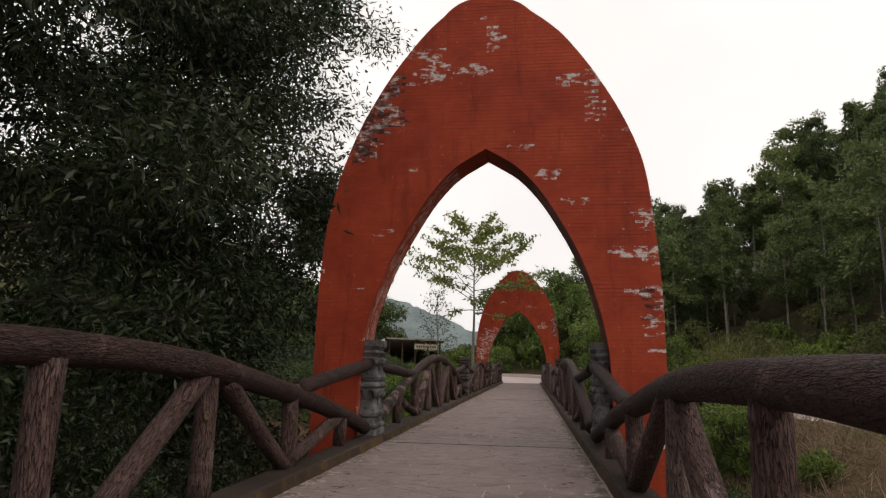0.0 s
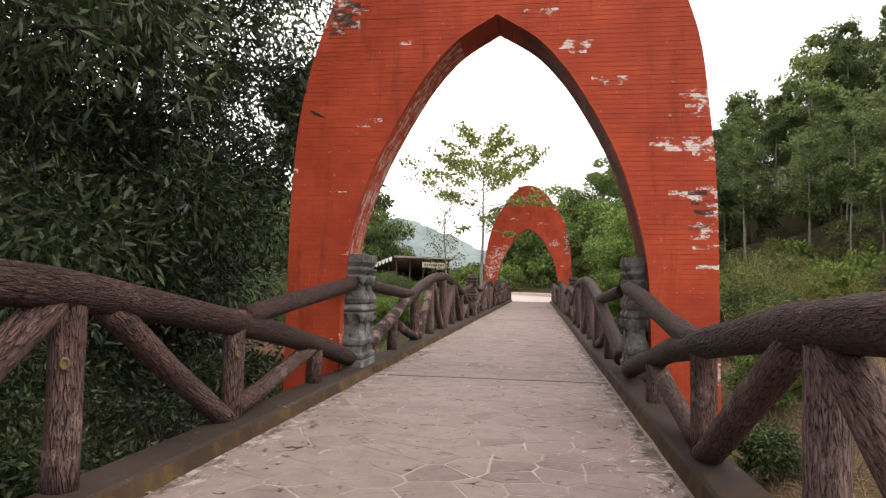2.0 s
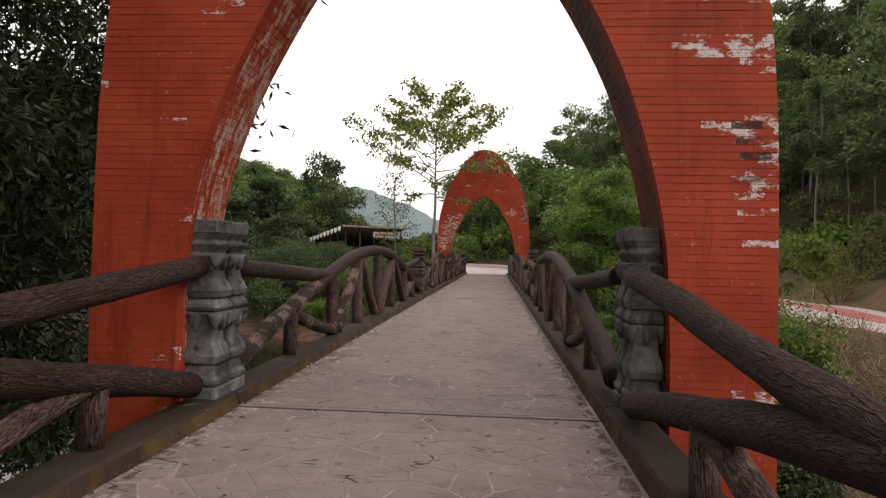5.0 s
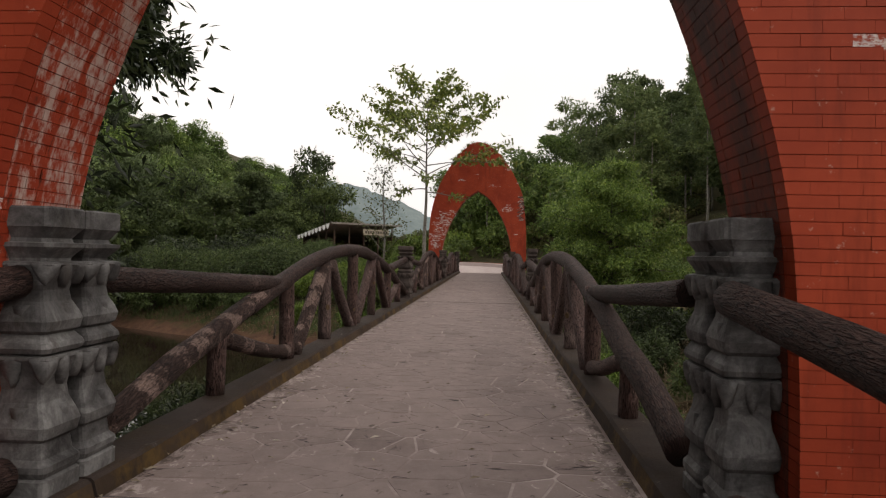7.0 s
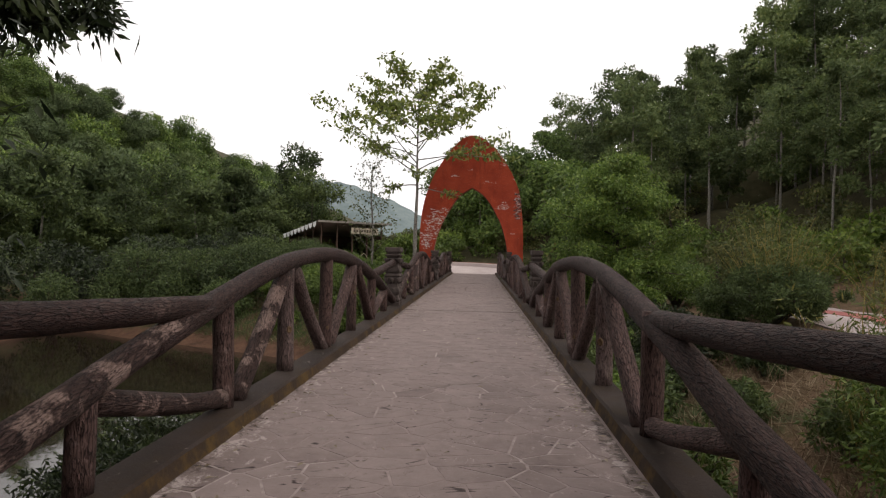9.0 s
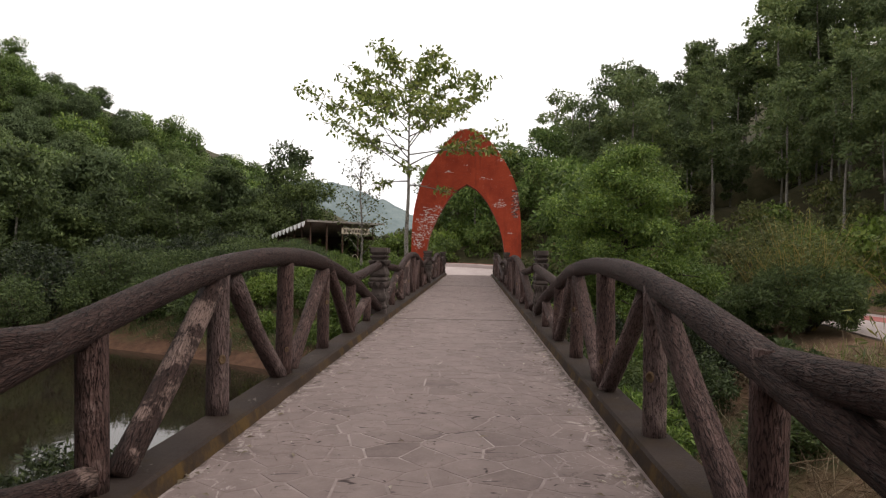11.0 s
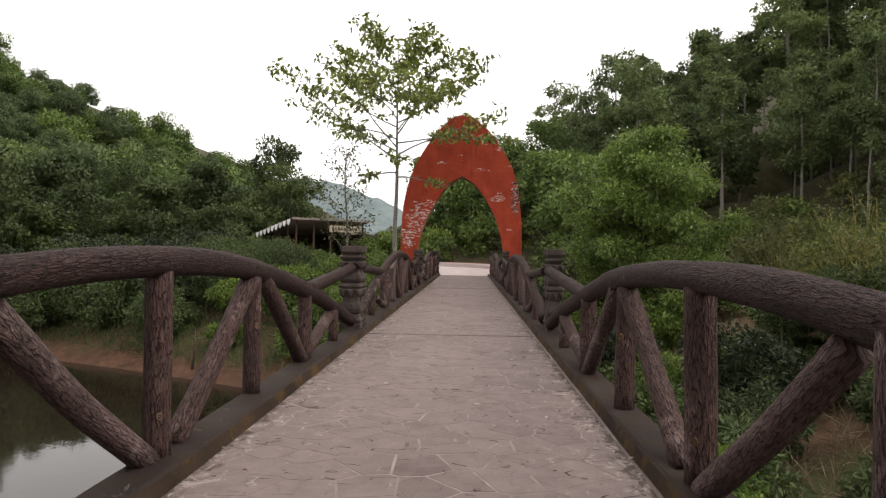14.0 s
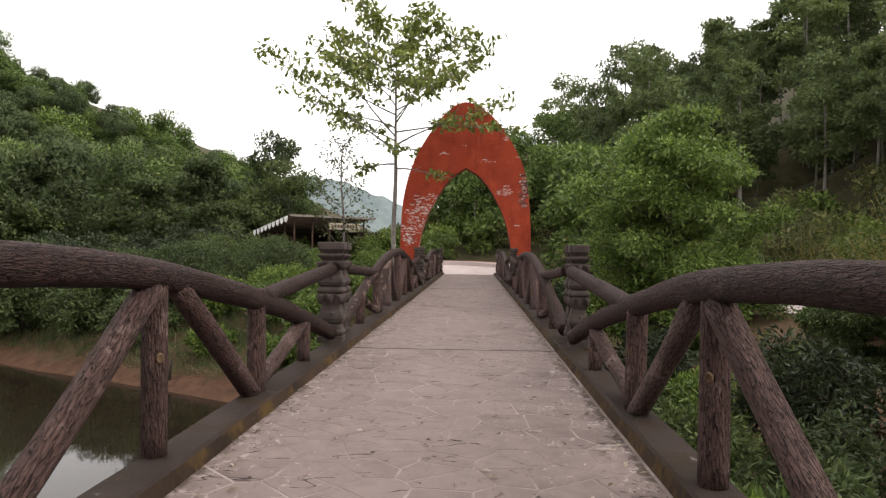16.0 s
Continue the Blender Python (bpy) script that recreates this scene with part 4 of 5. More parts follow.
def slender_tree():
    rg, rng = random.Random(3), np.random.default_rng(3)
    x, y = -2.62, 43.4
    z = float(ground_h(x, y))
    base = empty("slender_tree", x, y, z)
    h = 9.5 - z
    trunk = [(0, 0, -0.2), (0.02, 0, 2.0), (-0.03, 0.02, 4.0), (0.03, 0, 6.0), (0.0, 0.03, 8.0), (0.02, 0, h)]
    part("trunk", tube("trunk", trunk, [0.13, 0.105, 0.09, 0.07, 0.045, 0.015], M["pale_bark"], 10, 0.05, 2.0, 0.4), base)
    tubes, cl, out = [], [], []
    for i in range(30):
        t = (i + 0.5) / 30
        zz = 4.3 - z + (h - 4.7 + z) * t ** 0.95
        ang = i * 2.4 + rg.uniform(-0.4, 0.4)
        reach = (4.9 - 3.2 * t) * rg.uniform(0.75, 1.1)
        if math.cos(ang) < -0.3:
            reach *= 1.3 if t < 0.4 else 1.1
        elif math.cos(ang) > 0.3:
            reach *= 1.1
        if i < 3:
            reach *= 0.35
        pts, rad = limb(rg, (0, 0, zz), (math.cos(ang), math.sin(ang), rg.uniform(0.25, 0.7) - 0.25 * (1 - t) + 0.35 * t), reach, 0.035 * (1.1 - 0.5 * t), 0.03 if t > 0.25 else 0.06)
        tubes = [(pts, rad, 5)]
        bare = i < 3
        for k in range(2, 6):
            for s in (-1, 1):
                d = Vector(pts[k]) - Vector(pts[k - 1])
                dd = (d.normalized() + Vector((-d.y, d.x, 0)).normalized() * s * rg.uniform(0.5, 1.0) + Vector((0, 0, rg.uniform(-0.1, 0.4))))
                p2, r2 = limb(rg, pts[k], dd, reach * rg.uniform(0.18, 0.32), 0.011, 0.04, 3)
                tubes.append((p2, r2, 4))
                if bare and rg.random() < 0.75:
                    continue
                for q in p2[1:]:
                    if rg.random() < 0.8:
                        cl.append((q, rg.randint(5, 11)))
            if not bare and rg.random() < 0.6:
                cl.append((pts[k], rg.randint(3, 6)))
        part("branch", joined("branch", tubes, M["pale_bark"]), base)
    cs = np.concatenate([np.array(c) + rng.normal(size=(k, 3)) * np.array([0.13, 0.13, 0.08]) for c, k in cl])
    v, f = leaf_arrays(rng, cs, 0.28, 0.13, 0.5)
    part("crown", leaf_from("crown", v, f, M["leaf_young"]), base, "sparse crown of large pale leaves")
    tagged(base, "slender young tree with sparse pale-green leaves beside the arch", "tree")
    # thin grey sapling behind
    x, y = -5.4, 47.5
    z = float(ground_h(x, y))
    sap = empty("sapling", x, y, z)
    h = 6.2 - z
    part("trunk", tube("trunk", [(0, 0, -0.2), (0.1, 0, h * 0.4), (-0.05, 0, h * 0.75), (0, 0, h)], [0.07, 0.055, 0.035, 0.01], M["pale_bark"], 8, 0.05, 5, 0.4), sap)
    tubes, cl = [], []
    for i in range(22):
        t = (i + 0.5) / 22
        ang = i * 2.4
        pts, rad = limb(rg, (0, 0, h * (0.25 + 0.72 * t)), (math.cos(ang), math.sin(ang), 0.9), (1.9 - 1.1 * t), 0.02, 0.0)
        part("branch", joined("branch", [(pts, rad, 4)], M["pale_bark"]), sap)
        for q in pts[2:]:
            cl += [(q, 9)]
    cs = np.concatenate([np.array(c) + rng.normal(size=(k, 3)) * 0.2 for c, k in cl])
    v, f = leaf_arrays(rng, cs, 0.19, 0.085, 0.3)
    part("crown", leaf_from("crown", v, f, M["leaf_scrub"]), sap, "thin grey-green crown")
    tagged(sap, "thin grey sapling with fine bare twigs", "tree")


slender_tree()

# ---------------------------------------------------------------- dense dark trees close beside the railing


def dense_tree(name, x, y, seed, height, spread, low, leaves, label, mat="leaf_near", ln=0.2, wd=0.05, lean=(0, 0), clump=(0.75, 1.5), hanging=()):
    rg, rng = random.Random(seed), np.random.default_rng(seed)
    z = float(ground_h(x, y))
    base = empty(name, x, y, z)
    h = height - z
    lx, ly = lean
    trunk = [(0, 0, -0.3), (0.15 * lx, 0.15 * ly, h * 0.25), (0.4 * lx, 0.4 * ly, h * 0.5), (0.8 * lx, 0.8 * ly, h * 0.75), (lx, ly, h * 0.97)]
    part("trunk", tube("trunk", trunk, [0.24, 0.2, 0.15, 0.1, 0.03], M["tree_bark"], 12, 0.08, seed, 0.3), base)
    tubes, clumps = [], []
    lowz = low - z
    count = 46
    for i in range(count):
        t = (i + 0.5) / count
        ang = i * 2.399 + rg.uniform(-0.3, 0.3)
        zz = lowz + (h - lowz) * t
        prof = math.sin(math.pi * (0.18 + 0.74 * t)) ** 0.7
        reach = spread * prof * rg.uniform(0.55, 1.08)
        k = min(int(zz / h * 4), 3)
        f = zz / h * 4 - k
        c = Vector(trunk[k]).lerp(Vector(trunk[k + 1]), max(0, min(1, f)))
        c.z = zz
        pts, rad = limb(rg, tuple(c), (math.cos(ang), math.sin(ang), 0.35), reach, 0.06 * (1.15 - t), 0.07)
        part("branch", joined("branch", [(pts, rad, 6)], M["tree_bark"]), base)
        for q in (2, 3, 4, 5):
            r = rg.uniform(*clump) * (0.7 + 0.3 * q / 5)
            clumps.append((Vector(pts[q]) + Vector((rg.uniform(-0.4, 0.4), rg.uniform(-0.4, 0.4), rg.uniform(-0.3, 0.2))), (r, r, r * 0.62)))
    # boughs that hang out further than the rest
    for bx, by, bz, r in hanging:
        tip = Vector((bx - x, by - y, bz - z))
        k0 = Vector(trunk[2])
        part("branch", joined("branch", [([k0, k0.lerp(tip, 0.5) + Vector((0, 0, 0.9)), tip + Vector((0, 0, 0.3)), tip - Vector((0, 0, 0.4))], [0.06, 0.04, 0.02, 0.008], 6)], M["tree_bark"]), base)
        for q in range(9):
            clumps.append((tip + Vector((rg.uniform(-r, r), rg.uniform(-r, r), rg.uniform(-r, r))) * 0.6, (r * 0.34, r * 0.34, r * 0.4)))
    part("crown", leaf_mesh("crown", rng, clumps, int(leaves * 1.45) // len(clumps), ln * 0.84, wd, M[mat], 0.5, 0.2), base)
    return tagged(base, label, "tree")


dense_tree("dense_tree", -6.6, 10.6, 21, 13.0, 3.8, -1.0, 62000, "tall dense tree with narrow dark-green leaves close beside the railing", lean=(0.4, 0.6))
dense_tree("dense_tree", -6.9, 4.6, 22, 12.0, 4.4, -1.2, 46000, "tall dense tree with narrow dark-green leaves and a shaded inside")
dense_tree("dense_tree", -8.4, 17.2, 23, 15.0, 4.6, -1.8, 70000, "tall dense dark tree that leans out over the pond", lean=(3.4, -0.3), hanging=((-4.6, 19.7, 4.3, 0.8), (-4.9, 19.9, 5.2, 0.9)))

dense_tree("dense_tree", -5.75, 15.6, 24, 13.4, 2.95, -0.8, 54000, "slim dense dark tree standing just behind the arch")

dense_tree("round_tree", 5.1, 35.8, 31, 4.6, 2.3, -0.9, 52000, "round bright-green leafy tree standing beside the bridge", "leaf_round", 0.15, 0.055, clump=(0.36, 0.66))

# ---------------------------------------------------------------- bushes


def bush(name, x, y, seed, r, top, leaves, mat, label, ln, wd, droop=0.2, base_z=None, category="bush"):
    rg, rng = random.Random(seed), np.random.default_rng(seed)
    z = float(ground_h(x, y)) if base_z is None else base_z
    ob = empty(name, x, y, z)
    h = top - z
    tubes, clumps = [], []
    count = max(14, int(24 * r))
    for i in range(count):
        ang, el = i * 2.399, math.asin(1 - 1.75 * (i + 0.5) / count * 0.62)
        q = rg.uniform(0.62, 1.08)
        d = Vector((math.cos(ang) * math.cos(el) * r * q, math.sin(ang) * math.cos(el) * r * q, h * (0.42 + 0.5 * math.sin(el) * q)))
        tubes.append(([(0, 0, -0.1), tuple(d * 0.35 + Vector((0, 0, h * 0.1))), tuple(d * 0.95)], [0.05, 0.035, 0.008], 5))
        s = rg.uniform(0.2, 0.46) * min(r, h * 0.5)
        clumps.append((d * 0.93, (s, s, s * 0.7)))
        if i % 2:
            clumps.append((Vector((d.x * 0.8, d.y * 0.8, max(h * 0.12, d.z * 0.45))), (s, s, s * 0.8)))
    part("woody_frame", joined("woody_frame", tubes, M["tree_bark"]), ob)
    part("crown", leaf_mesh("crown", rng, clumps, leaves // len(clumps), ln, wd, M[mat], droop, 0.3), ob)
    return tagged(ob, label, category)


bush("bush", 5.5, 20.2, 32, 0.85, 0.8, 7000, "leaf_bush", "small green bush on the dry slope by the lane", 0.12, 0.035)
bush("bush", 8.5, 31.2, 33, 1.9, 1.45, 26000, "leaf_bank", "dense low dark-green bush beside the lane", 0.13, 0.035)
bush("bush", 3.0, 24.2, 34, 0.5, -0.9, 2500, "leaf_bush", "leafy weeds under the railing", 0.14, 0.05)
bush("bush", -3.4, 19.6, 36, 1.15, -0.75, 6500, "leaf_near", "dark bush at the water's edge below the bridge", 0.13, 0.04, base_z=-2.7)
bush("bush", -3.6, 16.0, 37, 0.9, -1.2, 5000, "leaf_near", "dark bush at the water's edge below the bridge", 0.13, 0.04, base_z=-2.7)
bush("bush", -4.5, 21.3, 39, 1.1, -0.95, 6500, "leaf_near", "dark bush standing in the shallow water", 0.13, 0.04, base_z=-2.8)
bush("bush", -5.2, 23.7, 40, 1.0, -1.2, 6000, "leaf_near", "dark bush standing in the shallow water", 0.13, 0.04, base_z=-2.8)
for i, (x, y, r, top) in enumerate(((2.7, 15.4, 0.4, -0.9), (3.3, 17.2, 0.5, -0.8), (2.6, 18.6, 0.45, -0.9), (2.8, 21.0, 0.5, -0.8), (3.1, 12.6, 0.45, -0.8), (3.5, 10.6, 0.45, -0.8), (3.2, 26.6, 0.6, -0.6), (3.6, 18.7, 0.55, -0.8), (4.0, 20.3, 0.5, -0.8), (2.9, 16.5, 0.5, -0.9), (3.4, 22.1, 0.55, -0.8), (2.7, 19.9, 0.45, -0.8), (7.2, 24.0, 0.5, -0.1), (6.3, 18.0, 0.45, -0.3))):
    bush("weed", x, y, 230 + i, r, top, int(3600 * r), "leaf_bush" if i % 3 else "leaf_bank", "leafy green weeds growing among dry straw", 0.13, 0.04, category="weeds")
# added bushes whose dark leaves stand for the shade under the trees
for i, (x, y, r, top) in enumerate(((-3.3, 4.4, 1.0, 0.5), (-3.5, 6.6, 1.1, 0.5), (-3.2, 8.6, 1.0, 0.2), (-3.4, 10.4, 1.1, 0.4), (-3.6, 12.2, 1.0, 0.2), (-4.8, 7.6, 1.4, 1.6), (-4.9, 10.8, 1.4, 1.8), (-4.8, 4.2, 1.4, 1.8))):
    bush("bush", x, y, 330 + i, r, top, int(13000 * r), "leaf_near", "dark-leaved undergrowth added for the shade below the trees by the railing", 0.1, 0.03)
for i, (x, y, r, top) in enumerate(((5.0, 24.6, 0.55, -0.55), (5.7, 22.3, 0.5, -0.45), (4.7, 27.6, 0.75, -0.4), (6.4, 26.7, 0.7, -0.15), (4.3, 17.0, 0.5, -0.8))):
    bush("weed", x, y, 290 + i, r, top, int(5000 * r), "leaf_bank", "dark leafy weeds growing among dry straw", 0.12, 0.04, category="weeds")
# darkest leaf colour used here to paint the shade under the round tree
bush("bush", 3.6, 31.8, 38, 1.0, 0.3, 6000, "leaf_near", "green bush below the bridge, shade put into its dark leaves", 0.15, 0.05)

for i, (x, y) in enumerate(((3.1, 25.2), (3.6, 25.8), (3.4, 28.0), (2.9, 29.8), (4.2, 30.4), (6.6, 28.4), (7.2, 31.2), (7.7, 32.5), (6.4, 32.0))):
    bush("bush", x, y, 260 + i, 0.75, -0.45 + 0.12 * (i % 3), 4200, "leaf_bank" if i % 4 else "leaf_round", "dark leafy undergrowth below the bridge", 0.14, 0.045)
for i, (x, y, r, top) in enumerate(((5.2, 29.2, 1.0, 0.45), (8.2, 33.8, 1.0, 0.6), (8.0, 38.5, 1.4, 1.6), (3.0, 39.5, 1.0, 0.9))):
    bush("bush", x, y, 130 + i, r, top, int(7000 * r), "leaf_round" if i % 3 else "leaf_near", "thick green bush between the bridge and the lane", 0.14, 0.045)
for i, (x, y, r, top) in enumerate(((-7.6, 38.9, 0.7, -0.9), (-10.6, 40.4, 0.8, -0.8), (-13.6, 41.9, 0.8, -0.7), (-4.9, 37.4, 0.6, -0.9), (-16.6, 43.2, 0.9, -0.5), (-18.6, 41.0, 0.9, -0.6), (-4.2, 38.4, 0.9, 0.4), (-5.9, 40.0, 1.1, 0.7), (-8.2, 41.4, 1.1, 0.5), (-10.5, 42.6, 1.3, 0.9), (-3.8, 41.4, 1.0, 0.9), (-13.2, 43.6, 1.3, 0.6), (-6.6, 43.0, 1.2, 1.0), (-3.4, 36.6, 0.6, -0.6), (-16.2, 44.0, 1.2, 0.8), (-5.0, 46.5, 1.1, 0.9), (-8.0, 47.5, 1.3, 0.9), (-11.2, 47.0, 1.4, 0.8), (-6.4, 51.0, 1.2, 1.1), (-9.6, 52.0, 1.4, 1.0), (-13.4, 51.5, 1.5, 1.1), (-4.4, 53.5, 1.1, 1.2), (-8.6, 57.0, 1.5, 1.5), (-11.8, 58.5, 1.6, 1.4), (-5.6, 58.0, 1.2, 1.6), (-14.8, 57.0, 1.6, 1.5))):
    if x < -9:
        bush("bush", x, y, 150 + i, r * 1.35, top + 1.0, int(7500 * r), "leaf_bank", "dark green bush on the pond's muddy bank", 0.17, 0.06)
    else:
        bush("bush", x, y, 150 + i, r, top, int(4800 * r), "leaf_bush", "bright-green bush on the pond's muddy bank", 0.17, 0.06)


def bamboo(x, y, seed, count, height, spread):
    rg, rng = random.Random(seed), np.random.default_rng(seed)
    z = float(ground_h(x, y))
    ob = empty("bamboo_clump", x, y, z)
    tubes, cs = [], []
    for i in range(count):
        a = rg.uniform(0, 6.28)
        out = rg.uniform(0.1, 1.0) * spread
        pts, rad = limb(rg, (math.cos(a) * 0.2, math.sin(a) * 0.2, 0), (math.cos(a) * out, math.sin(a) * out, height), height * rg.uniform(0.7, 1.1), 0.02, 0.05, 6)
        tubes.append((pts, rad, 4))
        for q in pts[2:]:
            k = rg.randint(16, 28)
            cs.append(np.array(q) + rng.normal(size=(k, 3)) * 0.16)
    part("cane_frame", joined("cane_frame", tubes, M["cane"]), ob, "thin yellow canes")
    v, f = leaf_arrays(rng, np.concatenate(cs), 0.17, 0.028, 0.4)
    part("foliage", leaf_from("foliage", v, f, M["bamboo"]), ob)
    return tagged(ob, "loose clump of yellow-green bamboo", "bamboo")


bamboo(8.6, 31.3, 41, 40, 2.8, 1.3)
bamboo(13.6, 41.4, 42, 20, 3.0, 1.6)
bamboo(14.2, 36.0, 43, 16, 2.6, 1.6)
bamboo(13.6, 45.6, 44, 20, 3.0, 1.6)
bamboo(5.7, 21.6, 45, 22, 2.2, 0.7)

# ---------------------------------------------------------------- woods


def wood_tree(seed, h, crown_from, r, leaves, mat, ln, bark="pale_bark", rounded=False, tufts=15, size=(0.28, 0.5)):
    """A straight thin trunk with an uneven crown of clumps."""
    rg, rng = random.Random(seed), np.random.default_rng(seed)
    ob = empty("forest_tree", 0, 0, 0)
    bend = rg.uniform(-0.4, 0.4)
    trunk = [(0, 0, -0.6), (bend * 0.3, 0.1, h * 0.35), (bend, -0.1, h * 0.7), (bend * 0.8, 0, h * 0.96)]
    part("trunk", tube("trunk", trunk, [0.1, 0.078, 0.055, 0.016], M[bark], 7, 0.05, seed, 1.2), ob)
    clumps = []
    for i in range(tufts):
        t = rg.uniform(0, 1) if i > 3 else 0.5 + 0.14 * i
        w = r * math.sin(math.pi * (0.2 + 0.72 * t)) * rg.uniform(0.3, 1.0)
        a = i * 2.4
        s = r * rg.uniform(*size)
        clumps.append(((bend * 0.8 + math.cos(a) * w, math.sin(a) * w, h * (crown_from + (1.0 - crown_from) * t)), (s, s, s * 0.62)))
    part("crown", leaf_mesh("crown", rng, clumps, leaves // tufts, ln, ln * 0.5, M[mat], 0.25, 0.55, rounded), ob)
    return ob


def plant(protos, spots, seed, group, label, category="tree", scale=(0.8, 1.25)):
    """The first use of a kind takes the original; the rest are copies."""
    rg = random.Random(seed)
    used = set()
    for i, (x, y) in enumerate(spots):
        p = protos[i % len(protos)]
        m = pose(x, y, float(ground_h(x, y)), 0, 0, rg.uniform(0, 360))
        if p not in used:
            used.add(p)
            tagged(p, label, category, group)
            p.matrix_basis = m
            k = rg.uniform(*scale)
            p.scale = (k, k, k * rg.uniform(0.9, 1.1))
        else:
            k = rg.uniform(0.88, 1.14)
            copy_thing(p, m @ Matrix.Diagonal((k, k, k * rg.uniform(0.85, 1.15), 1)))


def scatter(seed, x0, x1, y0, y1, step, keep):
    rg = random.Random(seed)
    out = []
    y = y0
    while y < y1:
        x = x0
        while x < x1:
            px, py = x + rg.uniform(-0.45, 0.45) * step, y + rg.uniform(-0.45, 0.45) * step
            if keep(px, py):
                out.append((px, py))
            x += step
        y += step
    rg.shuffle(out)
    return out


def in_right_wood(x, y):
    edge = 19.5 if y < 52 else 19.5 - (y - 52) * 0.62 if y < 70 else 8.0
    return (x > max(edge, -1.0 if y > 70 else -99) and y < 110)


tall = [wood_tree(60 + i, h, c, r, 3800, "leaf_forest", 0.29, tufts=26, size=(0.2, 0.4)) for i, (h, c, r) in enumerate(((11.4, 0.42, 2.0), (10.0, 0.38, 2.1), (12.2, 0.5, 1.7), (10.4, 0.36, 2.3), (8.8, 0.38, 1.9)))]
plant(tall, scatter(7, 4, 50, 28, 94, 3.55, in_right_wood), 8, "trees of the hillside wood", "tall thin-trunked plantation tree with a dark green crown")

round_crowns = [wood_tree(80 + i, h, 0.1, r, 5600, m, 0.44, "tree_bark", True) for i, (h, r, m) in enumerate(((8.0, 3.9, "leaf_hill"), (9.0, 4.3, "leaf_round"), (7.0, 3.6, "leaf_bank"), (10.2, 4.0, "leaf_hill"), (8.4, 3.4, "leaf_bush")))]
for o in round_crowns:
    o.name = "hill_tree"
plant(round_crowns, scatter(9, -128, -12, 78, 188, 6.2, lambda x, y: -0.8 * (y - 16) < x < -(0.235 if y > 125 else 0.33) * (y - 16)), 10, "trees of the far hill", "bushy round-crowned tree on the far wooded hill")

shrubs = [wood_tree(90 + i, h, 0.05, r, 750, "leaf_scrub" if i % 2 else "leaf_bush", 0.3, "tree_bark") for i, (h, r) in enumerate(((1.7, 1.3), (2.3, 1.5), (1.3, 1.2), (2.8, 1.4)))]
for o in shrubs:
    o.name = "shrub"


def shrub_spots(x, y):
    if 15.6 < x < 25 and y < 58:
        return True
    if y > 65.8 and -4 < x < 20 and y < 82:
        return True
    if -13 < x < -4.5 and 69 < y < 92:
        return True
    if 12.8 < x < 15.6 and 47 < y < 66:
        return True
    if 8.5 < x < 13 and 60.5 < y < 66:
        return True
    if 2.8 < x < 8.4 and 40 < y < 55:
        return True
    return False


dark_shrubs = [wood_tree(95 + i, h, 0.05, r, 1500, "leaf_near", 0.26, "tree_bark") for i, (h, r) in enumerate(((2.2, 1.6), (2.9, 1.8)))]
for o in dark_shrubs:
    o.name = "shrub"
plant(dark_shrubs, scatter(13, -27, -15, 22, 62, 2.7, lambda x, y: (x < -19.5 and y < 50) or (x > -20 and y > 43.5)), 18, "scrub along the banks and slopes", "dark leafy scrub crowding the pond's bank", "shrub", (0.75, 0.95))
plant(shrubs, scatter(11, -25, 27, 18, 92, 2.15, shrub_spots), 12, "scrub along the banks and slopes", "leafy green scrub on the slope", "shrub", (0.7, 1.2))

midtrees = [wood_tree(100 + i, h, c, r, 5200, "leaf_bank", 0.32, b, True) for i, (h, c, r, b) in enumerate(((7.0, 0.2, 2.7, "pale_bark"), (5.6, 0.15, 2.4, "tree_bark"), (6.2, 0.12, 2.9, "tree_bark")))]
for o in midtrees:
    o.name = "bank_tree"
spots = scatter(15, -62, -13, 44, 98, 5.0, lambda x, y: (math.hypot(x, y - 19) > 47 or x < -30) and -1.05 * (y - 10) < x < -0.21 * (y - 8) and not (x > -25 and y < 78))
lane_trees = [wood_tree(110 + i, h, c, r, 3200, "leaf_round", 0.32, b) for i, (h, c, r, b) in enumerate(((6.6, 0.15, 2.7, "pale_bark"), (5.4, 0.12, 2.5, "tree_bark")))]
for o in lane_trees:
    o.name = "bank_tree"
spots += [(-20.6, 96), (-17.2, 63), (-20, 59), (-19.4, 75), (-23, 70)]
broad = [wood_tree(120 + i, h, 0.08, r, 7000, "leaf_bank", 0.42, "tree_bark", True, 18, (0.24, 0.42)) for i, (h, r) in enumerate(((12.0, 4.6), (10.5, 4.9), (13.0, 4.3)))]
for o in broad:
    o.name = "bank_tree"
plant(broad, [(-37, 76), (-30, 80), (-42, 70), (-46, 79), (-28.5, 71), (-24.5, 78), (-19.8, 85), (-16.9, 80), (-22.5, 83), (-50, 66), (-54, 74)], 17, "trees beyond the pond", "broad dark green tree rising beyond the pond", "tree", (0.72, 0.8))
plant(midtrees, spots, 14, "trees beyond the pond", "green bushy tree with a thin trunk", "tree", (0.86, 0.94))
spots = [(0.5, 69.5), (3.2, 68.4), (6.0, 70.0), (1.8, 72.5), (8.6, 68.6), (-1.2, 71.0), (-3.0, 74.0), (3.6, 74.5), (6.8, 75.0), (5.6, 52.8), (6.6, 54.5), (6.6, 47.5)]
plant(lane_trees, spots, 16, "trees beyond the lane", "bright-green bushy tree with a thin trunk")

# ---------------------------------------------------------------- grass, straw, litter
rng = np.random.default_rng(50)


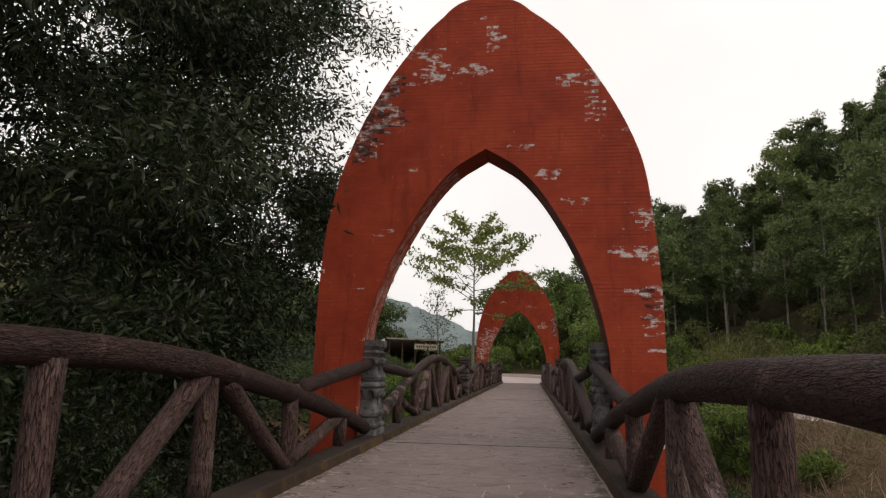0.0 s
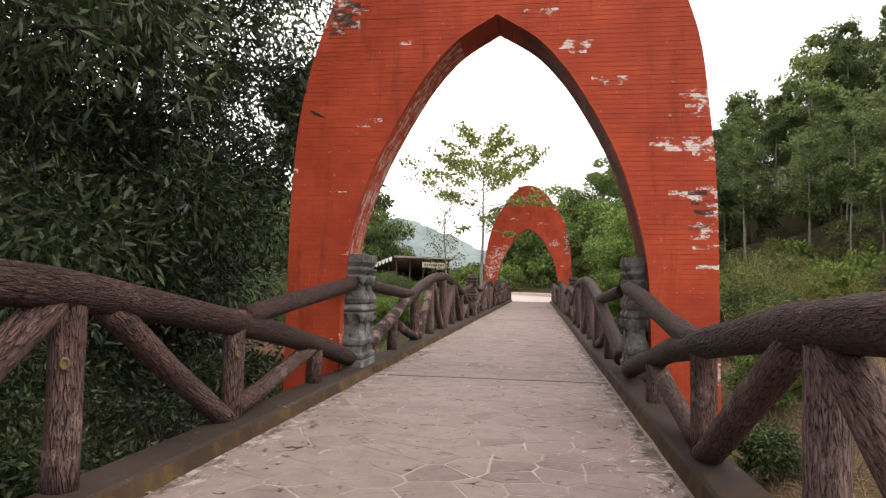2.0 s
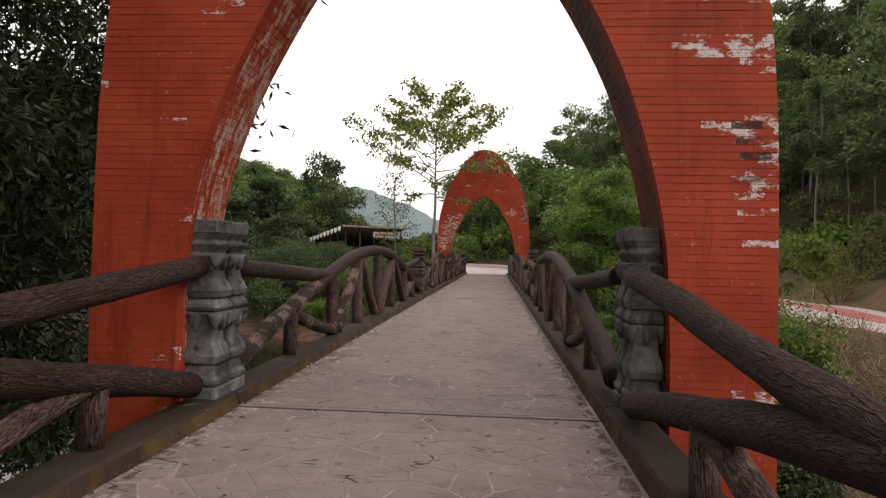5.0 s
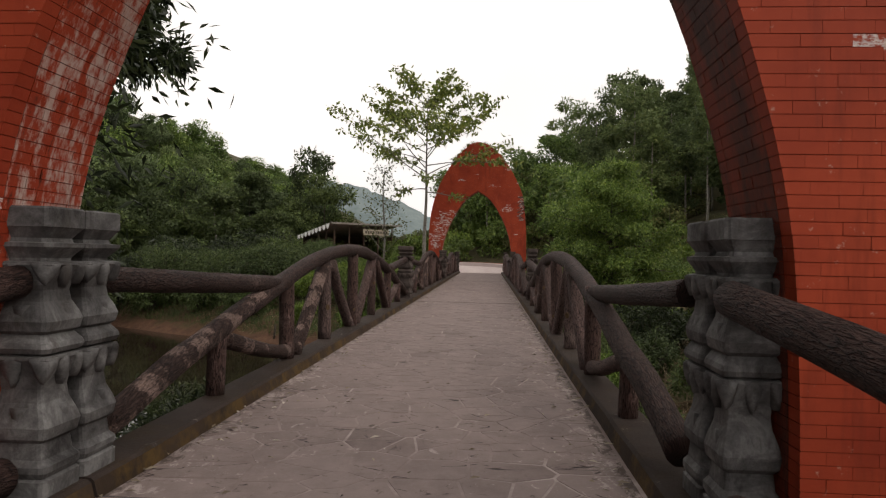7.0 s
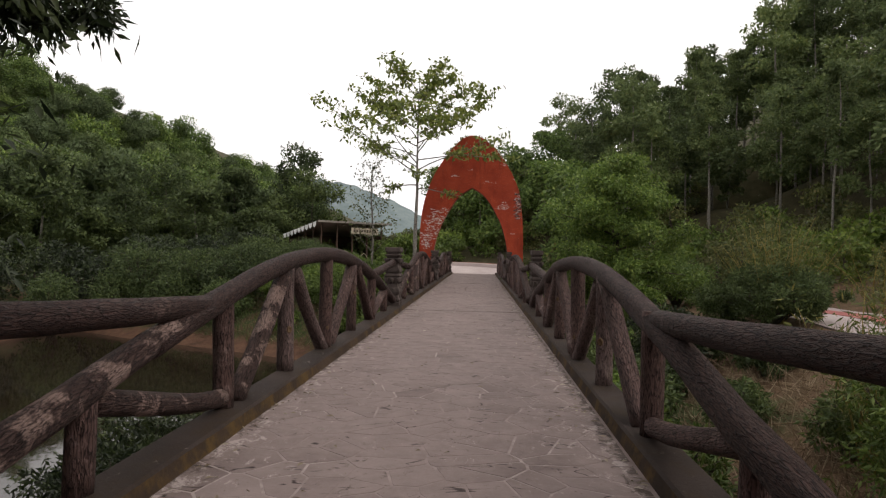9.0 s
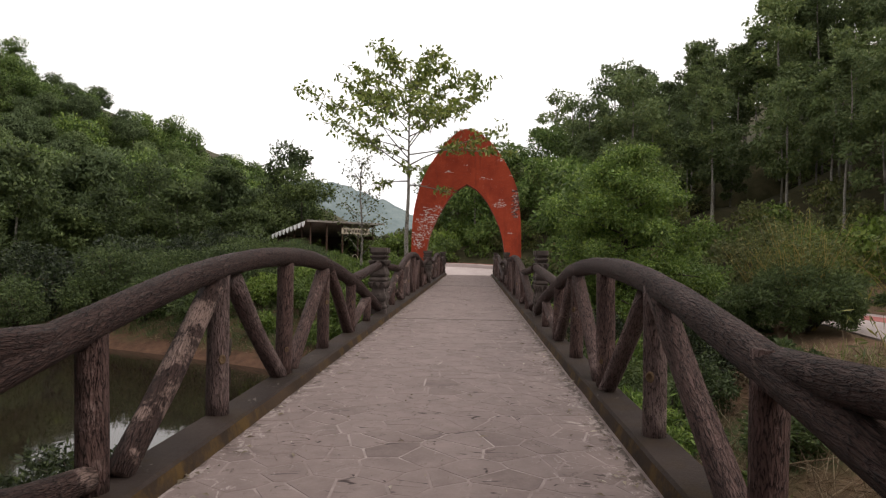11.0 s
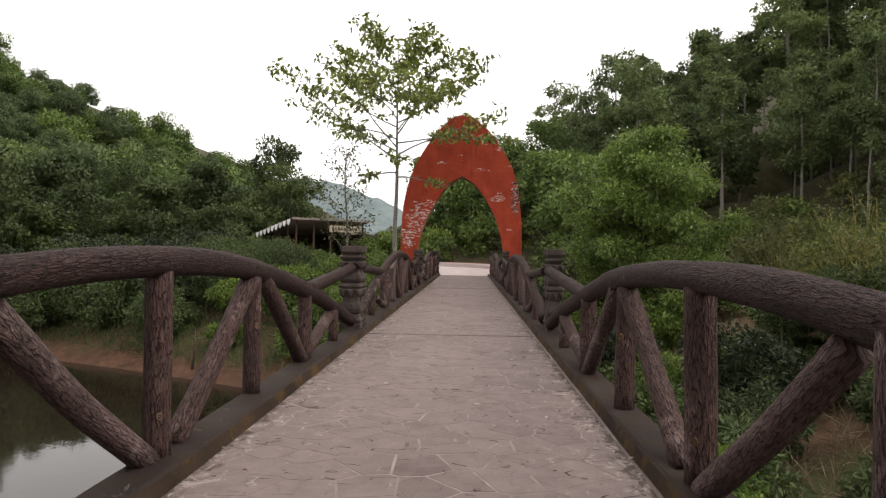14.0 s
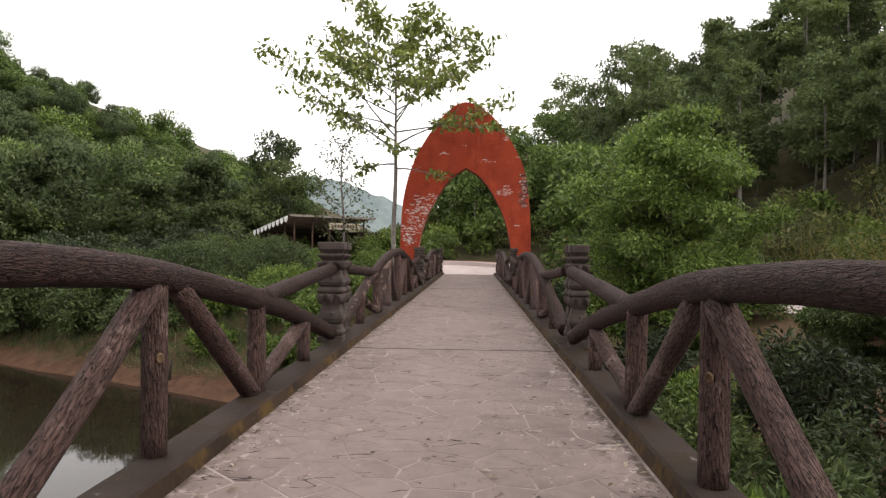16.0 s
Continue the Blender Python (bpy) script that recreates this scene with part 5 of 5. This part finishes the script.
def blades(name, x0, x1, y0, y1, k, ln, wd, mat, label, flat=0.0, keep=None):
    p = np.stack([rng.uniform(x0, x1, k), rng.uniform(y0, y1, k)], axis=1)
    if keep is not None:
        p = p[keep(p[:, 0], p[:, 1])]
    z = ground_h(p[:, 0], p[:, 1])
    c = np.column_stack([p, z - 0.01])
    d = np.zeros((len(c), 3))
    d[:, 2] = 1.6 if not flat else 0.12 if flat == 1.0 else 0.45
    v, f = leaf_arrays(rng, c, ln, wd, 0.0, d)
    q = v.reshape(-1, 4, 3)
    if flat:
        q[:, 1:, 2] = np.maximum(q[:, 1:, 2], (z + 0.01)[:, None])
    tagged(new(name, leaf_from(name, q.reshape(-1, 3), f, M[mat])), label, "grass", kind="stuff")


blades("straw", 2.4, 9.2, 9, 29, 12000, 0.6, 0.015, "straw", "tangled dry straw lying on the slope", 0.6, lambda x, y: np.sin(x * 1.1 + 1.0) + np.sin(y * 0.6) > -1.1)
blades("grass", 2.2, 9.2, 9, 40, 15000, 0.32, 0.014, "leaf_bush", "green weeds and grass on the slope", 0.0, lambda x, y: np.sin(x * 1.3 + 0.4 * y) + np.sin(y * 0.9 + 2) > 1.0)
blades("grass", -20, -2.4, 34, 57, 44000, 0.42, 0.016, "leaf_bank", "green grass on the pond's far bank", 0.0, lambda x, y: y > 33.9 - 0.5 * x)
blades("straw", 2.8, 8.8, 6, 28, 11000, 0.55, 0.013, "straw", "heaped dry straw beside the bridge", 1.0)
blades("straw", -13, -2.4, 34, 44, 11000, 0.4, 0.012, "straw", "dry twigs and straw on the bank", 1.0, lambda x, y: y > 34.4 - 0.5 * x - 0.5)
blades("grass", -8, -2.3, -2, 14, 16000, 0.45, 0.02, "leaf_near", "dark weeds under the trees by the railing")

# fallen leaves and chips on the deck, thickest along the kerbs
k = 1100
side = rng.choice([-1, 1], k)
px = np.where(rng.random(k) < 0.75, side * (1.46 - np.abs(rng.normal(0, 0.16, k))), rng.uniform(-1.4, 1.4, k))
c = np.column_stack([np.clip(px, -1.46, 1.46), rng.uniform(2, 48, k), np.full(k, 0.010)])
ang = rng.uniform(0, 6.28, k)
ln = rng.uniform(0.02, 0.09, k)
d = np.column_stack([np.cos(ang), np.sin(ang), np.zeros(k)])
s = np.column_stack([-np.sin(ang), np.cos(ang), np.zeros(k)])
up = np.array([0, 0, 1.0])
lv = np.stack([c, c + d * (ln * 0.45)[:, None] + s * (ln * 0.16)[:, None] + up * 0.012, c + d * ln[:, None] + up * 0.004, c + d * (ln * 0.45)[:, None] - s * (ln * 0.16)[:, None] + up * 0.006], axis=1).reshape(-1, 3)
b = np.arange(k)[:, None] * 4
lf = np.concatenate([b + [0, 1, 2], b + [0, 2, 3]], axis=1).reshape(-1, 3)
tagged(new("fallen_leaves", leaf_from("fallen_leaves", lv, lf, M["litter"])), "dry fallen leaves and pale chips on the deck", "litter", kind="stuff")

for i, (x0, y0, x1, y1) in enumerate(((3.4, 16.8, 4.6, 18.6), (3.2, 19.6, 4.4, 21.2), (5.2, 15.8, 6.6, 16.4), (3.0, 15.6, 3.9, 19.2), (4.2, 12.4, 5.6, 11.2), (5.6, 26.1, 4.8, 23.0), (4.4, 24.2, 6.2, 23.4))):
    za, zb = float(ground_h(x0, y0)) + 0.25, float(ground_h(x1, y1)) + 0.05
    st = new("dry_stick", tube("dry_stick", [(x0, y0, za), ((x0 + x1) / 2, (y0 + y1) / 2 + 0.05, (za + zb) / 2 + 0.06), (x1, y1, zb)], [0.014, 0.012, 0.008], M["straw"], 6, 0.05, i, 0.3))
    tagged(st, "long pale dry stick lying on the slope", "stick")
sx, sy = -8.4, 37.9
st = new("dry_stick", tube("dry_stick", [(sx, sy, float(ground_h(sx, sy)) - 0.1), (sx + 0.05, sy, float(ground_h(sx, sy)) + 0.6)], [0.05, 0.04], M["tree_bark"], 7, 0.05, 3, 0.3))
tagged(st, "dark stump of a post on the muddy bank", "stump")

# ---------------------------------------------------------------- open shed across the pond


def shed():
    a = 39.0
    ob = empty("open_shed", -12.7, 66.0, float(ground_h(-12.7, 66.0)), a)
    base = ob.matrix_basis.translation.z
    W, D, HF, HB = 6.0, 6.4, 3.85 - base, 2.85 - base
    body = M["shed_wood"]
    part("floor_slab", bevel_box("floor_slab", -0.1, -0.1, -0.3, W + 0.1, D, 0.12, M["kerb"], 0.02), ob)
    for i in range(5):
        x = 0.15 + (W - 0.3) * i / 4
        part("column", tube("column", [(x, 0.1, 0.1), (x, 0.1, HF - 0.2)], [0.075, 0.07], body, 8, 0.05, i, 0.5), ob)
    for i in range(1, 5):
        y = 0.1 + (D - 0.3) * i / 4
        part("column", tube("column", [(0.12, y, 0.1), (0.12, y, HF - 0.2 - (HF - HB) * i / 4)], [0.075, 0.07], body, 8, 0.05, i + 9, 0.5), ob)
    part("back_wall", bevel_box("back_wall", 0, D - 0.15, 0.1, W, D, HB - 0.1, body, 0.01), ob)
    part("end_wall", bevel_box("end_wall", W - 0.12, 0.3, 0.1, W, D - 0.16, HB - 0.1, body, 0.01), ob)
    part("side_railing", bevel_box("side_railing", 0.06, 0.3, 0.8, 0.14, D - 0.3, 0.9, body, 0.01), ob)
    for i in range(26):
        y = 0.35 + (D - 0.7) * i / 25
        part("slat", bevel_box("slat", 0.07, y, 0.12, 0.12, y + 0.1, 0.8 if i % 3 else 2.4, body, 0.005), ob)
    # corrugated roof
    nv, v, f = 75, [], []
    for i in range(nv):
        x = -0.5 + (W + 1.0) * i / (nv - 1)
        wav = 0.035 * math.sin(i * 1.57)
        v += [(x, -0.6, HF + wav), (x, D + 0.4, HB - 0.1 + wav), (x, -0.6, HF + wav - 0.02), (x, D + 0.4, HB - 0.12 + wav)]
    for i in range(nv - 1):
        q = i * 4
        f += [(q, q + 4, q + 5, q + 1), (q + 2, q + 3, q + 7, q + 6), (q, q + 2, q + 6, q + 4)]
    part("roof", mesh_of("roof", v, f, M["shed_roof"], True), ob)
    part("fascia", bevel_box("fascia", -0.5, -0.66, HF - 0.16, W + 0.5, -0.61, HF - 0.02, M["shed_roof"], 0.006), ob)
    for i in range(9):
        t = (i + 0.5) / 9
        y, z = -0.4 + (D + 0.5) * t, HF - 0.05 - (HF - HB) * t
        sv = [(-0.52, y - 0.3, z), (-0.52, y, z - 0.05), (-0.52, y + 0.3, z - 0.06), (-0.52, y + 0.22, z - 0.36), (-0.52, y, z - 0.48), (-0.52, y - 0.22, z - 0.34)]
        sv += [(p[0] - 0.04, p[1], p[2]) for p in sv]
        sf = [(5, 4, 3, 2, 1, 0), (6, 7, 8, 9, 10, 11)] + [(j, (j + 1) % 6, (j + 1) % 6 + 6, j + 6) for j in range(6)]
        part("scallop", mesh_of("scallop", sv, sf, M["shed_white"]), ob, "white scalloped eave board")
    sign = part("sign", bevel_box("sign", 2.6, -0.5, HF - 1.0, 5.2, -0.44, HF - 0.5, M["sign_board"], 0.01), ob, "pale sign board with dark lettering")
    for i in range(9):
        part("lettering", bevel_box("lettering", 2.8 + i * 0.25, -0.512, HF - 0.86, 2.98 + i * 0.25, -0.502, HF - 0.64, M["sign_text"], 0.002), sign)
    for i in range(3):
        x = 2.2 + i * 0.9
        pts = [(x - 0.35, -0.2, 0.12), (x - 0.33, -0.2, 0.9), (x, -0.2, 1.25), (x + 0.33, -0.2, 0.9), (x + 0.35, -0.2, 0.12)]
        part("hoop", tube("hoop", pts, [0.03] * 5, M["sign_board"], 6, 0.02, i, 0.15), ob, "pale bent hoop")
    return tagged(ob, "open dark-timber shed with corrugated roof and white scalloped eave", "shed")


shed()

# ---------------------------------------------------------------- arches and paving, piece by piece
near_arch = arch(13.53, 0.09, 0.0, PATCHES, BLACKS, -2.2, 71, (1.2, 3.0, 0.2, 3.6))
tagged(near_arch, "pointed red-painted brick arch with flaking white patches", "arch", "brick arches over the bridge")
far_arch = arch(45.3, -0.03, 0.22, PATCHES2, [(2.3, 3.6, 0.2, 0.7)], -1.4, 72, (9, 9, 9, 9))
rng = np.random.default_rng(81)
zs = rng.uniform(6.1, 7.05, 420)
xs = np.array([rng.choice([-1, 1]) * at_height(OUT_PTS, z) for z in zs])
c = np.column_stack([xs, rng.uniform(0.02, ARCH_T - 0.02, len(zs)), zs + 1.4 - 0.01])
v, f = leaf_arrays(rng, c, 0.2, 0.05, -0.9)
part("moss_fringe", leaf_from("moss_fringe", v, f, M["leaf_scrub"]), far_arch, "tufts of dry moss and grass along the top")
tagged(far_arch, "pointed red brick arch with one bleached leg and mossy top", "arch", "brick arches over the bridge")


def cells(seed, x0, x1, y0, y1, step):
    """Irregular flagstones: each is its square clipped by the bisectors to its neighbours."""
    rg = random.Random(seed)
    nxc, nyc = max(2, round((x1 - x0) / step)), max(2, round((y1 - y0) / step))
    sx, sy = (x1 - x0) / nxc, (y1 - y0) / nyc
    pts = {(i, j): (x0 + (i + 0.5 + rg.uniform(-0.49, 0.49)) * sx, y0 + (j + 0.5 + rg.uniform(-0.49, 0.49)) * sy) for i in range(nxc) for j in range(nyc) if rg.random() > 0.27}
    for (i, j), (cx, cy) in pts.items():
        poly = [(max(x0, cx - 2.6 * step), max(y0, cy - 2.6 * step)), (min(x1, cx + 2.6 * step), max(y0, cy - 2.6 * step)), (min(x1, cx + 2.6 * step), min(y1, cy + 2.6 * step)), (max(x0, cx - 2.6 * step), min(y1, cy + 2.6 * step))]
        for a in range(-3, 4):
            for b in range(-3, 4):
                o = pts.get((i + a, j + b))
                if o is None or (a, b) == (0, 0):
                    continue
                dx, dy = o[0] - cx, o[1] - cy
                dist = math.hypot(dx, dy)
                lim = dist / 2 - 0.0085
                nxp = []
                for q in range(len(poly)):
                    p, r = poly[q], poly[(q + 1) % len(poly)]
                    dp = ((p[0] - cx) * dx + (p[1] - cy) * dy) / dist - lim
                    dr = ((r[0] - cx) * dx + (r[1] - cy) * dy) / dist - lim
                    if dp <= 0:
                        nxp.append(p)
                    if dp * dr < 0:
                        t = dp / (dp - dr)
                        nxp.append((p[0] + (r[0] - p[0]) * t, p[1] + (r[1] - p[1]) * t))
                poly = nxp
                if len(poly) < 3:
                    break
            if len(poly) < 3:
                break
        if len(poly) >= 3:
            yield cx, cy, poly


def slab(poly, cx, cy, h, origin):
    k = len(poly)
    ox, oy = origin
    v = [(x - ox, y - oy, -0.004) for x, y in poly]
    v += [(cx + (x - cx) * 0.985 - ox, cy + (y - cy) * 0.985 - oy, h) for x, y in poly]
    f = [tuple(range(k, 2 * k))] + [(q, (q + 1) % k, (q + 1) % k + k, q + k) for q in range(k)]
    return v, f


rg = random.Random(99)
for k in range(K0, 3):
    y0, y1 = JOINT + k * SPAN + 0.06, JOINT + (k + 1) * SPAN - 0.06
    paving = tagged(empty("paving", 0, y0, 0), "crazy paving of worn purplish-grey flagstones on the deck", "paving", kind="structure")
    rest_v, rest_f, single = [], [], 0
    for cx, cy, poly in cells(200 + k, -1.475, 1.475, y0, y1, 0.27):
        h = 0.0003 + rg.uniform(-0.0004, 0.001)
        v, f = slab(poly, cx, cy, h, (0, y0))
        close = (k == -1 and 7.5 < cy) or (k == 0 and cy < 26.5)
        if close and single < 300:
            single += 1
            part("flagstone", mesh_of("flagstone", v, f, M["stone"]), paving)
        else:
            o = len(rest_v)
            rest_v.extend(v)
            rest_f.extend(tuple(i + o for i in q) for q in f)
    if rest_v:
        tagged(part("flagstones", mesh_of("flagstones", rest_v, rest_f, M["stones"]), paving), kind="stuff")
